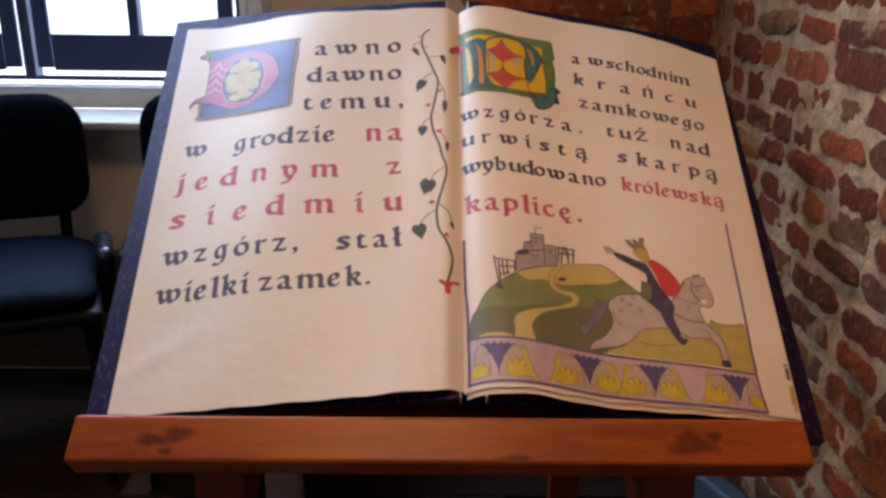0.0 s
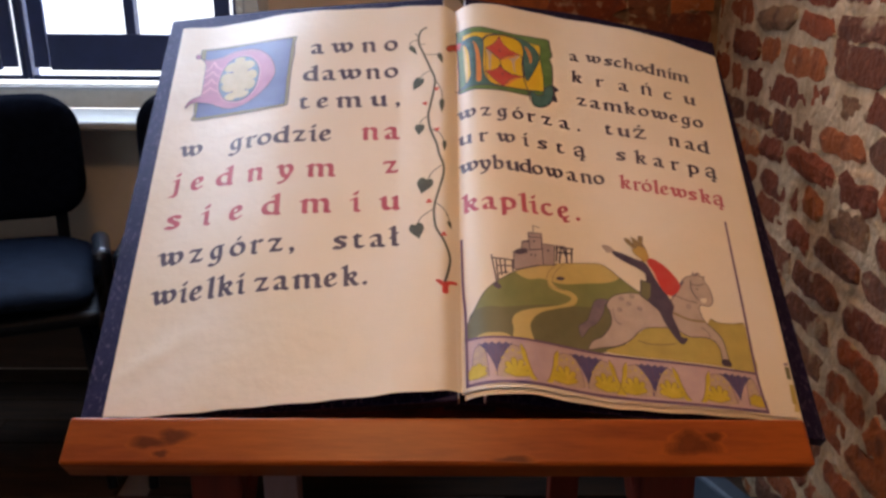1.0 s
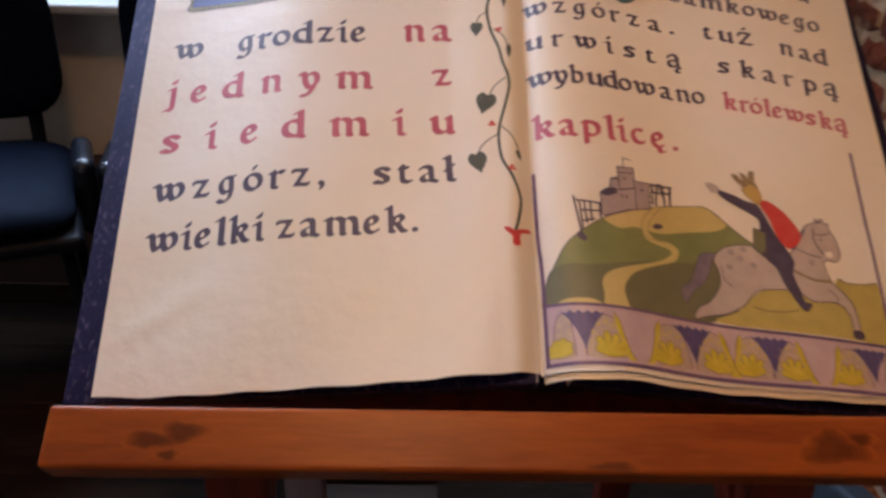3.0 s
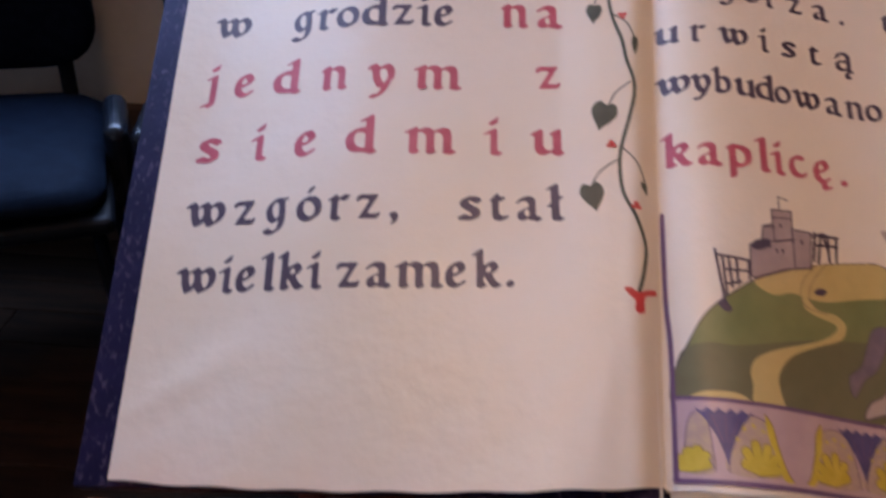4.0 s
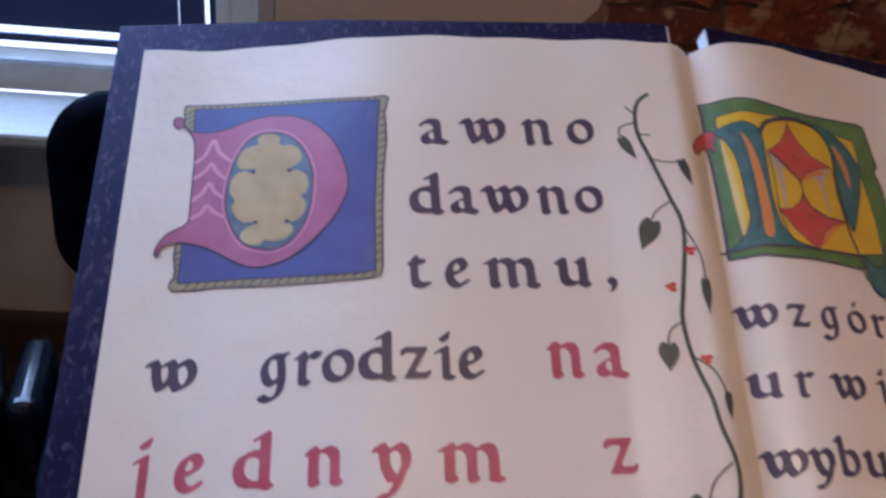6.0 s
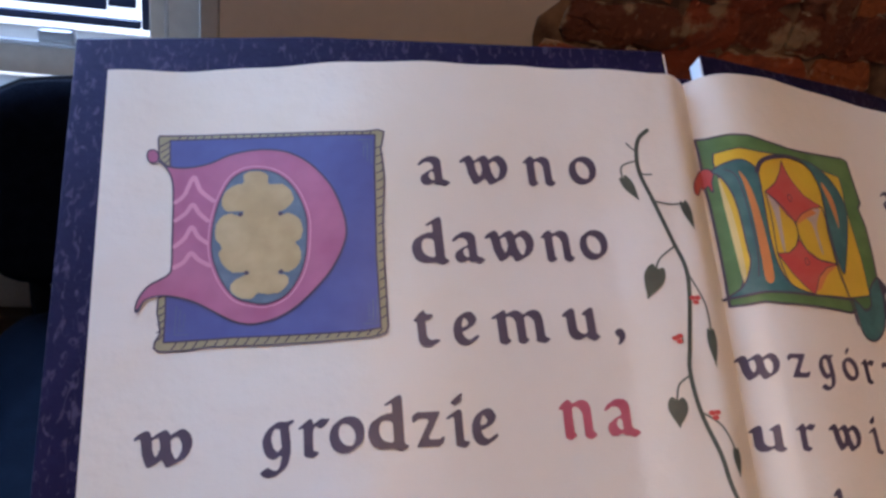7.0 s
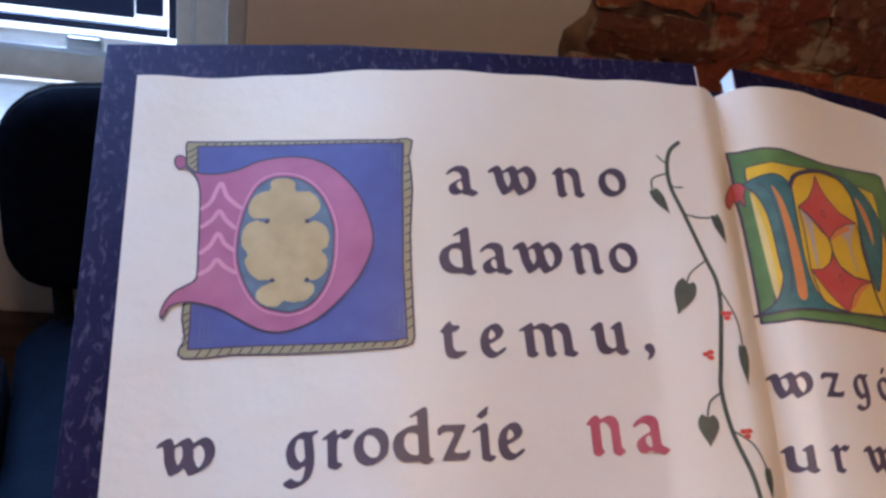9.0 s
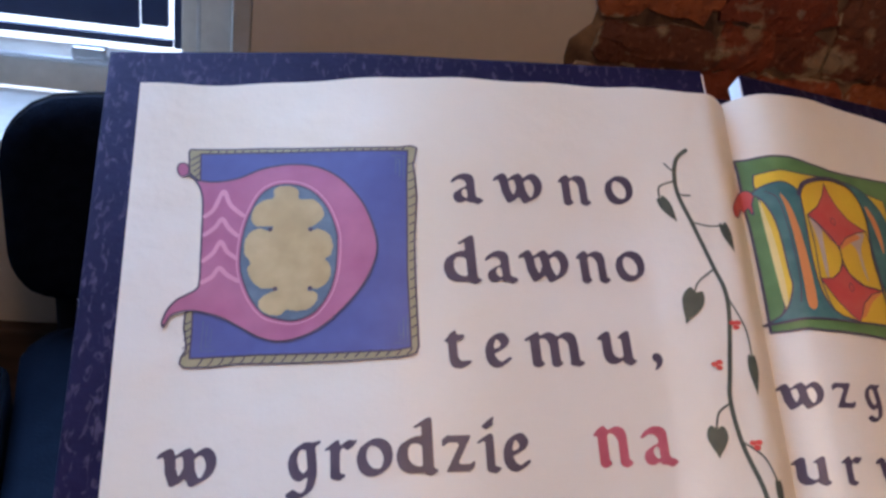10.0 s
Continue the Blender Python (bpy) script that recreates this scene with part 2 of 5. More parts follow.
    cut.inputs["From Min"].default_value, cut.inputs["From Max"].default_value, cut.inputs["To Max"].default_value = 2.08, 2.32, 0.85
    l.new(both.outputs[0], cut.inputs[0])
    mx = n.new("ShaderNodeMix")
    mx.data_type = "RGBA"
    l.new(cut.outputs[0], mx.inputs[0])
    l.new(layers, mx.inputs[6])
    mx.inputs[7].default_value = (0.42, 0.30, 0.17, 1)
    layers = mx.outputs[2]
    l.new(layers, b.inputs["Base Color"])
    rough = n.new("ShaderNodeTexNoise")
    rough.inputs["Scale"].default_value, rough.inputs["Detail"].default_value = 70, 8
    l.new(geo.outputs["Position"], rough.inputs[0])
    bp = n.new("ShaderNodeBump")
    bp.inputs["Strength"].default_value, bp.inputs["Distance"].default_value = 1.0, 0.012
    l.new(rough.outputs[0], bp.inputs["Height"])
    l.new(bp.outputs[0], b.inputs["Normal"])
    return m


BRICK = brickwork()
COVER = marbled()
GLASS = bpy.data.materials.new("window_glass")
GLASS.use_nodes = True
gb = GLASS.node_tree.nodes["Principled BSDF"]
gb.inputs["Transmission Weight"].default_value, gb.inputs["Roughness"].default_value, gb.inputs["IOR"].default_value = 1.0, 0.0, 1.45
DAY = bpy.data.materials.new("bright_overcast")
DAY.use_nodes = True
db = DAY.node_tree.nodes["Principled BSDF"]
db.inputs["Emission Color"].default_value, db.inputs["Emission Strength"].default_value = (0.93, 0.96, 1.0, 1), 2.6
LAMP_GLASS = bpy.data.materials.new("lamp_diffuser")
LAMP_GLASS.use_nodes = True
lb = LAMP_GLASS.node_tree.nodes["Principled BSDF"]
lb.inputs["Emission Color"].default_value, lb.inputs["Emission Strength"].default_value = (1.0, 0.82, 0.6, 1), 3.0


# ---- building helpers ----
def part(name, bm, mat, parent=None, label="", smooth=False):
    """Links a bmesh as one mesh object, under parent if one is given."""
    me = bpy.data.meshes.new(name)
    bm.normal_update()
    bm.to_mesh(me)
    bm.free()
    me.materials.append(mat)
    if smooth:
        for p in me.polygons:
            p.use_smooth = True
    ob = new(name, me)
    ob.parent = parent
    return tagged(ob, label)


def block(size, at=(0, 0, 0), bevel=0.0, segments=2, turn=None, bm=None):
    """A box with rounded edges, in a bmesh of its own or added to bm."""
    own = bmesh.new()
    bmesh.ops.create_cube(own, size=1.0)
    bmesh.ops.scale(own, vec=size, verts=own.verts)
    if bevel:
        bmesh.ops.bevel(own, geom=own.edges[:], offset=bevel, segments=segments, affect="EDGES", profile=0.5)
    m = Matrix.Translation(at) @ (turn or Matrix.Identity(4))
    bmesh.ops.transform(own, matrix=m, verts=own.verts)
    if bm is None:
        return own
    add_to(bm, own)
    return bm


def add_to(bm, own):
    me = bpy.data.meshes.new("joined")
    own.to_mesh(me)
    own.free()
    bm.from_mesh(me)
    bpy.data.meshes.remove(me)


def prism(corners, low, high, bevel=0.0):
    """A slab between the heights low(x, y) and high(x, y) over a convex outline."""
    bm = bmesh.new()
    a = [bm.verts.new((x, y, low(x, y))) for x, y in corners]
    b = [bm.verts.new((x, y, high(x, y))) for x, y in corners]
    bm.faces.new(a[::-1])
    bm.faces.new(b)
    k = len(corners)
    for i in range(k):
        bm.faces.new((a[i], a[(i + 1) % k], b[(i + 1) % k], b[i]))
    if bevel:
        bmesh.ops.bevel(bm, geom=bm.edges[:], offset=bevel, segments=2, affect="EDGES", profile=0.5)
    return bm


def tube(points, radius, sides=10, bm=None):
    """A round bar along points, with capped ends."""
    own = bm or bmesh.new()
    pts = [Vector(p) for p in points]
    rings = []
    side = None
    for i, p in enumerate(pts):
        d = (pts[min(i + 1, len(pts) - 1)] - pts[max(i - 1, 0)]).normalized()
        side = (side - d * side.dot(d)).normalized() if side else d.orthogonal().normalized()
        up = d.cross(side)
        rings.append([own.verts.new(p + radius * (math.cos(a) * side + math.sin(a) * up)) for a in (2 * math.pi * k / sides for k in range(sides))])
    for r0, r1 in zip(rings, rings[1:]):
        for k in range(sides):
            own.faces.new((r0[k], r0[(k + 1) % sides], r1[(k + 1) % sides], r1[k]))
    own.faces.new(rings[0][::-1])
    own.faces.new(rings[-1])
    return own


def thing(name, m, label, category, group="", kind=""):
    ob = new(name)
    ob.empty_display_size = 0.05
    ob.matrix_world = m
    return tagged(ob, label, category, group, kind)


# ---- the room ----
WALL_Y, WALL_X, FAR_X, NEAR_Y, TOP, GROUND = 2.11, 0.70, -3.2, -2.4, 2.9, 0.12
WIN_L, WIN_R, WIN_B, WIN_T = -1.78, -0.403, 0.80, 2.50


def wall_with_hole(name, x0, x1, y0, y1, hole, mat, label):
    """A wall along x of the given thickness, with an opening (left, right, bottom, top) through it."""
    l, r, b, t = hole
    bm = bmesh.new()
    for cx0, cx1, cz0, cz1 in ((x0, l, 0, TOP), (r, x1, 0, TOP), (l, r, 0, b), (l, r, t, TOP)):
        block((cx1 - cx0, y1 - y0, cz1 - cz0), ((cx0 + cx1) / 2, (y0 + y1) / 2, (cz0 + cz1) / 2), bm=bm)
    bmesh.ops.remove_doubles(bm, verts=bm.verts, dist=1e-5)
    return tagged(part(name, bm, mat), label, "wall", kind="structure")


wall_north = wall_with_hole("wall_north", FAR_X, WALL_X + 0.3, WALL_Y, WALL_Y + 0.32, (WIN_L, WIN_R, WIN_B, WIN_T), PLASTER,
                            "beige plastered wall with an added window and bare brick")
# unseen wall; its opening is added for the rear fill
wall_south = wall_with_hole("wall_south", FAR_X, WALL_X + 0.3, NEAR_Y - 0.3, NEAR_Y, (-1.65, -0.35, 0.9, 2.3), PLASTER, "beige plastered wall with an added window")
wall_east = tagged(part("wall_east", block((0.3, WALL_Y - NEAR_Y, TOP), (WALL_X + 0.15, (WALL_Y + NEAR_Y) / 2, TOP / 2)), MORTAR),
                   "bare old brick wall with wide lime mortar joints", "wall", kind="structure")
wall_west = tagged(part("wall_west", block((0.3, WALL_Y - NEAR_Y, TOP), (FAR_X - 0.15, (WALL_Y + NEAR_Y) / 2, TOP / 2)), PLASTER),
                   "plain beige plastered wall", "wall", kind="structure")
ceiling = tagged(part("ceiling", block((WALL_X - FAR_X + 0.6, WALL_Y - NEAR_Y + 0.6, 0.15), ((WALL_X + FAR_X) / 2, (WALL_Y + NEAR_Y) / 2, TOP + 0.075)), CEILING),
                 "plain off-white painted ceiling", "ceiling", kind="structure")
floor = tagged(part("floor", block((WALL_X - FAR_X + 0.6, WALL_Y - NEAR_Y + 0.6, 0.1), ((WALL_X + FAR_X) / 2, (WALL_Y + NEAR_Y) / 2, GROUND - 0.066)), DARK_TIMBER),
               "dark brown worn oak plank floor", "floor", kind="structure")
tagged(part("baseboard", block((WALL_X - FAR_X - 0.02, 0.03, 0.34), ((WALL_X + FAR_X) / 2, WALL_Y - 0.016, GROUND + 0.171), 0.006), DARK_TIMBER),
                "tall dark brown timber baseboard", "baseboard", kind="structure")
ground = tagged(part("ground", block((120, 120, 0.1), (0, 0, -2.0)), MORTAR), "pale paved ground outside the windows", "ground", kind="structure")
backdrop = tagged(part("backdrop", block((30, 0.1, 16), (0, 9.0, 5)), DAY), "bright overcast sky outside the window", "sky", kind="structure")


def pane_of(x, z, w, h, y, parent):
    p = part("pane", block((w, 0.004, h), (x, y, z)), GLASS, parent)
    p.visible_shadow = False
    return p


def window(name, left, right, bottom, top, y, inward, label):
    """A two-leaf casement, its dark sashes set back in a stepped white frame and rimmed by a pale seal."""
    win = thing(name, Matrix.Identity(4), label, "window", kind="structure")
    ft, step, d = 0.055, 0.029, 0.072
    back = y + inward * 0.055
    for side, x in ((1, left), (-1, right)):
        part("window_frame", block((ft, d, top - bottom), (x + side * ft / 2, y, (top + bottom) / 2), 0.004), FRAME_WHITE, win)
        part("frame_step", block((step, 0.05, top - bottom - 0.11), (x + side * (ft + step / 2), y + inward * 0.035, (top + bottom) / 2), 0.003), FRAME_WHITE, win)
        part("frame_bead", block((0.006, 0.010, top - bottom - 0.06), (x + side * (ft - 0.002), y - inward * 0.036, (top + bottom) / 2), 0.002), SILL_WHITE, win)
    for z, h in ((bottom + 0.0275, 0.055), (top - ft / 2, ft)):
        part("window_frame", block((right - left - 2 * ft, d - 0.004, h), ((left + right) / 2, y, z), 0.004), FRAME_WHITE, win)
    part("hinge_rail", block((right - left - 2 * ft, 0.010, 0.008), ((left + right) / 2, y - inward * 0.036, bottom + 0.052), 0.002), STEEL, win)
    middle = (left + right) / 2
    for a, b in ((left + ft + step, middle), (middle, right - ft - step)):
        low, high, w = bottom + 0.063, top - 0.07, b - a - 0.004
        tall, cz = high - low, (high + low) / 2
        sash = part("sash", block((0.012, 0.05, tall), (a + 0.008, back, cz), 0.003), SASH_PAINT_FLARE, win)
        part("stile", block((0.012, 0.05, tall), (b - 0.008, back, cz), 0.003), SASH_PAINT_FLARE, sash)
        for x in (a + 0.043, b - 0.043):
            part("stile", block((0.041, 0.012, tall - 0.05), (x, back - inward * 0.016, cz + 0.008), 0.002), SASH_PAINT_FLARE, sash)
        part("bottom_rail", block((w - 0.028, 0.012, 0.013), ((a + b) / 2, back - inward * 0.016, low + 0.0065), 0.002), SASH_PAINT_FLARE, sash)
        part("bottom_panel", block((w - 0.128, 0.012, 0.096), ((a + b) / 2, back - inward * 0.016, low + 0.074), 0.002), SASH_PAINT_FLARE, sash)
        part("top_rail", block((w - 0.128, 0.012, 0.07), ((a + b) / 2, back - inward * 0.016, high - 0.035), 0.002), SASH_PAINT_FLARE, sash)
        part("glazing_bar", block((0.028, 0.04, tall - 0.18), ((a + b) / 2, back, cz + 0.026), 0.004), SASH_PAINT_FLARE, sash)
        part("glazing_bar", block((w - 0.118, 0.036, 0.028), ((a + b) / 2, back, bottom + 0.78), 0.004), SASH_PAINT_FLARE, sash)
        for x in (a + w * 0.27, b - w * 0.27):
            pane_of(x, cz + 0.002, w / 2 - 0.024, tall - 0.03, back + inward * 0.010, sash)
        part("hinge", block((0.052, 0.022, 0.020), (b - 0.125, y - inward * 0.036, bottom + 0.066), 0.005), STEEL, sash)
    return win


window_1 = window("window_1", WIN_L + 0.029, WIN_R - 0.029, WIN_B + 0.022, WIN_T - 0.01, WALL_Y + 0.133, 1, "white-framed casement window with dark sashes, closed")
part("window_sill", block((WIN_R - WIN_L + 0.10, 0.192, 0.022), ((WIN_L + WIN_R) / 2, WALL_Y + 0.000, WIN_B + 0.011), 0.006), SILL_WHITE, window_1, "glossy white window sill")
for x in (WIN_L + 0.0145, WIN_R - 0.0145):
    part("reveal_lining", block((0.027, 0.094, WIN_T - WIN_B - 0.04), (x, WALL_Y + 0.046, (WIN_B + WIN_T) / 2 + 0.005), 0.003), SILL_WHITE, window_1)
# unseen window, added to go with the fill lamp
added_rear_window = window("added_rear_window", -1.64, -0.36, 0.91, 2.29, NEAR_Y - 0.1, -1, "white-framed casement window with dark sashes, closed")

lamp = thing("ceiling_light", Matrix.Translation((-0.12, 0.45, TOP)), "square white ceiling light with a glowing diffuser", "ceiling light")
part("frame", block((0.58, 0.58, 0.04), (0, 0, -0.02), 0.008), FRAME_WHITE, lamp)
part("diffuser", block((0.52, 0.52, 0.012), (0, 0, -0.047), 0.004), LAMP_GLASS, lamp)

# ---- the lectern ----
SLOPE = 35.2
BOOK = pose(0.045, 0.9418, 0.6275, SLOPE)
lectern = thing("lectern", Matrix.Translation((0, 1.1, GROUND)), "orange-stained pine lectern with a sloping top, holding a large open book", "lectern")
to_lectern = lectern.matrix_world.inverted()


def on_slope(name, bm, mat, parent, label="", smooth=False):
    bmesh.ops.transform(bm, matrix=to_lectern @ BOOK, verts=bm.verts)
    return part(name, bm, mat, parent, label, smooth)


def lip_shape():
    bm = block((0.913, 0.061, 0.042), (-0.0365, -0.0325, 0.021), 0.005, 3)
    return bm


lip = on_slope("lip", lip_shape(), WOOD, lectern, "knotty orange-stained pine book rest")
on_slope("ledge", block((0.90, 0.028, 0.10), (-0.0365, -0.007, -0.05), 0.003), WOOD, lectern)
on_slope("backboard", block((0.86, 0.74, 0.018), (-0.02, 0.40, -0.108), 0.004), RED_WOOD, lectern)


def knot_shape(x, y, rx, ry, seed, lift):
    """A thin disc with an uneven rim, let into the face of the lip."""
    rnd = random.Random(seed)
    bm = bmesh.new()
    ring = []
    for k in range(22):
        a = 2 * math.pi * k / 22
        f = 1 + 0.35 * math.sin(3 * a + seed) * rnd.random() + 0.15 * rnd.random()
        ring.append(bm.verts.new((x + rx * f * math.cos(a), y + ry * f * math.sin(a), 0.0422 + lift)))
    bm.faces.new(ring)
    return bm


for kx, ky, rx, ry, seed in ((-0.360, -0.022, 0.010, 0.007, 1), (-0.390, -0.030, 0.012, 0.005, 2), (-0.372, -0.044, 0.005, 0.003, 5), (0.272, -0.030, 0.016, 0.010, 3),
                             (0.055, -0.050, 0.012, 0.003, 4), (0.302, -0.020, 0.007, 0.004, 6)):
    for k, tone in enumerate(KNOT_TONES):
        grow = 2.3 - 0.33 * k
        on_slope("knot", knot_shape(kx, ky - 0.006, rx * grow, ry * min(grow, 1.5), seed, 0.00006 * k), tone, lip)



def leg(x, y0, z0, y1, w, d, mat):
    """A square leg from the floor at y0 up to the height z0 at y1."""
    bm = bmesh.new()
    v = []
    for z, y in ((GROUND, y0), (z0, y1)):
        v.append([bm.verts.new((x + sx * w / 2, y + sy * d / 2 - 1.1, z - GROUND)) for sx, sy in ((-1, -1), (1, -1), (1, 1), (-1, 1))])
    bm.faces.new(v[0][::-1])
    bm.faces.new(v[1])
    for k in range(4):
        bm.faces.new((v[0][k], v[0][(k + 1) % 4], v[1][(k + 1) % 4], v[1][k]))
    bmesh.ops.bevel(bm, geom=bm.edges[:], offset=0.004, segments=2, affect="EDGES", profile=0.5)
    return part("leg", bm, mat, lectern)


leg(-0.286, 0.94, 0.585, 0.975, 0.068, 0.045, RED_WOOD)
leg(0.316, 0.94, 0.585, 0.975, 0.072, 0.045, RED_WOOD)
leg(-0.276, 1.33, 0.72, 1.30, 0.064, 0.04, PALE_WOOD)
leg(0.243, 1.33, 0.72, 1.30, 0.052, 0.04, RED_WOOD)
for x in (-0.286, 0.316):
    part("side_rail", block((0.03, 0.62, 0.05), (x, 0.16, 0.56 - GROUND), 0.004, turn=pose(0, 0, 0, SLOPE)), RED_WOOD, lectern)

# ---- a batten on the floor ----
batten = thing("batten", pose(0.606, 1.385, GROUND, 0, 0, 22.5), "grey-blue painted timber batten lying beside the brick wall", "batten")
part("batten_body", block((0.052, 0.40, 0.08), (0, 0, 0.041), 0.004), GREY_BOARD, batten)
part("edge_strip", block((0.010, 0.396, 0.003), (-0.018, 0, 0.0825), 0.001), PALE_EDGE, batten, "paler strip along one edge")


# ---- chairs ----
def shell(width, height, thick, curve, round_off, mat, name, parent, at, lean):
    """A padded cushion: a rounded slab, curved across its width."""
    bm = bmesh.new()
    nx, nz = 14, 14
    front, back = [], []
    for j in range(nz + 1):
        for i in range(nx + 1):
            a, c = 2 * i / nx - 1, 2 * j / nz - 1
            r = round_off
            ex, ez = width / 2, height / 2
            x, z = a * ex, c * ez
            ox, oz = max(abs(x) - (ex - r), 0), max(abs(z) - (ez - r), 0)
            far = math.hypot(ox, oz)
            if ox > 0 and oz > 0 and far > 0:
                f = max(ox, oz) / far
                x = math.copysign(ex - r + ox * f, x)
                z = math.copysign(ez - r + oz * f, z)
            edge = max(abs(a), abs(c)) ** 6
            y = -curve * (1 - a * a) * -1
            front.append(bm.verts.new((x, y - thick / 2 * (1 - 0.75 * edge), z)))
            back.append(bm.verts.new((x, y + thick / 2 * (1 - 0.75 * edge), z)))
    w = nx + 1
    for j in range(nz):
        for i in range(nx):
            k = j * w + i
            bm.faces.new((front[k], front[k + 1], front[k + w + 1], front[k + w]))
            bm.faces.new((back[k], back[k + w], back[k + w + 1], back[k + 1]))
    rim = [i for i in range(w)] + [j * w + nx for j in range(1, nz + 1)] + [nz * w + i for i in range(nx - 1, -1, -1)] + [j * w for j in range(nz - 1, 0, -1)]
    for p, q in zip(rim, rim[1:] + rim[:1]):
        bm.faces.new((front[q], front[p], back[p], back[q]))
    bmesh.ops.transform(bm, matrix=Matrix.Translation(at) @ pose(0, 0, 0, lean), verts=bm.verts)
    return part(name, bm, mat, parent, smooth=True)


def chair(m):
    """A stacking conference chair: padded seat and back on a tube frame, rounded plates at the seat's sides; it faces -y."""
    c = thing("conference_chair", m, "black stacking conference chair with padded navy back", "chair", "chairs along the window wall")
    shell(0.465, 0.285, 0.05, 0.03, 0.085, FABRIC, "backrest", c, (0, 0.160, 0.645), -7)
    shell(0.470, 0.290, 0.014, 0.03, 0.085, PLASTIC, "back_shell", c, (0, 0.190, 0.637), -7)
    shell(0.455, 0.43, 0.06, 0.012, 0.07, VINYL, "seat", c, (0, -0.04, 0.430), 90)
    part("seat_pan", block((0.47, 0.43, 0.03), (0, -0.04, 0.395), 0.013, 3), PLASTIC, c)
    for s in (-1, 1):
        part("seat_plate", block((0.040, 0.16, 0.150), (s * 0.250, -0.03, 0.415), 0.019, 4), PLATE, c)
        part("back_post", tube([(s * 0.17, 0.14, 0.395), (s * 0.17, 0.175, 0.44), (s * 0.17, 0.190, 0.50), (s * 0.17, 0.205, 0.68)], 0.014), PLASTIC, c)
        part("front_leg", tube([(s * 0.215, -0.245, 0.0), (s * 0.205, -0.20, 0.34), (s * 0.195, -0.16, 0.38)], 0.011), PLASTIC, c)
        part("rear_leg", tube([(s * 0.215, 0.205, 0.0), (s * 0.205, 0.13, 0.34), (s * 0.195, 0.09, 0.38)], 0.011), PLASTIC, c)
        part("side_rail", tube([(s * 0.195, -0.17, 0.374), (s * 0.195, 0.10, 0.374)], 0.011), PLASTIC, c)
    return c


first = chair(pose(-0.435, 1.820, GROUND, 0, 0, 11))
for x, y, turn in ((-0.978, 1.685, 22.0), (-1.62, 1.66, 20.0), (-2.25, 1.70, 23.0)):
    copy_thing(first, pose(x, y, GROUND, 0, 0, turn))

# ---- the book ----
LEFT = ((-0.560, -0.0220), (-0.510, -0.0179), (-0.460, -0.0171), (-0.290, 0.0125), (-0.110, 0.0195), (-0.050, 0.0247), (-0.025, 0.0238), (-0.006, 0.0101))
RIGHT = ((-0.006, 0.0101), (0.008, 0.0195), (0.022, 0.0252), (0.040, 0.0272), (0.070, 0.0243), (0.110, 0.0148), (0.180, -0.0032), (0.340, -0.0259), (0.490, -0.0559), (0.560, -0.0687))
GUTTER = -0.006
# across the spread: how far the sheet twists and sags between its foot and its head
ACROSS = (-0.5600, -0.3000, -0.1000, -0.0200, 0.0300, 0.1000, 0.2000, 0.5600)
TWIST = (0.0005, 0.0042, -0.0031, 0.0015, -0.0007, -0.0014, -0.0025, 0.0006)
SAG = (0.0036, -0.0027, 0.0135, 0.0007, 0.0006, -0.0051, -0.0014, 0.0001)


def profile(knots, u):
    x, y = np.array([k[0] for k in knots]), np.array([k[1] for k in knots])
    m = np.gradient(y, x)
    u = np.clip(u, x[0], x[-1])
    i = np.clip(np.searchsorted(x, u) - 1, 0, len(x) - 2)
    h = x[i + 1] - x[i]
    t = (u - x[i]) / h
    return (1 + 2 * t) * (1 - t) ** 2 * y[i] + t * (1 - t) ** 2 * h * m[i] + t * t * (3 - 2 * t) * y[i + 1] + t * t * (t - 1) * h * m[i + 1]


def page_height(u, v):
    """How far the sheet stands off the slope, with the soft cockles of large paper."""
    u, v = np.asarray(u, float), np.asarray(v, float)
    n = np.where(u < GUTTER, profile(LEFT, u), profile(RIGHT, u))
    w = (v - 0.4) / 0.4
    n = n + np.interp(u, ACROSS, TWIST) * w + np.interp(u, ACROSS, SAG) * (w * w - 0.4)
    # the foot of the right page arches up beside the hinge
    n = n + np.where(u > 0, 0.018 * np.exp(-((u - 0.085) / 0.06) ** 2 - np.maximum(v, 0) / 0.10), 0)
    away = np.clip(np.abs(u - GUTTER) / 0.08, 0, 1)
    n = n + away * (0.0004 * np.sin(17 * u + 9 * v) + 0.0003 * np.sin(31 * v - 12 * u + 1.0))
    ridge = (v - 0.115) - 0.6 * (u + 0.42)
    n = n + 0.0016 * np.exp(-(ridge / 0.012) ** 2 - ((u + 0.415) / 0.05) ** 2)
    fold = (u + 0.055) - 0.25 * (v - 0.12)
    return n + 0.0006 * np.exp(-(fold / 0.012) ** 2 - ((v - 0.12) / 0.06) ** 2)


def left_board(u, v):
    return 0.0126 + 0.0139 * (v - 0.03) + (u + 0.0295) * (0.0787 + 0.031 * (v - 0.03))


def right_board(u, v):
    return 0.0135 + 0.0072 * v - (u - 0.014) * 0.176


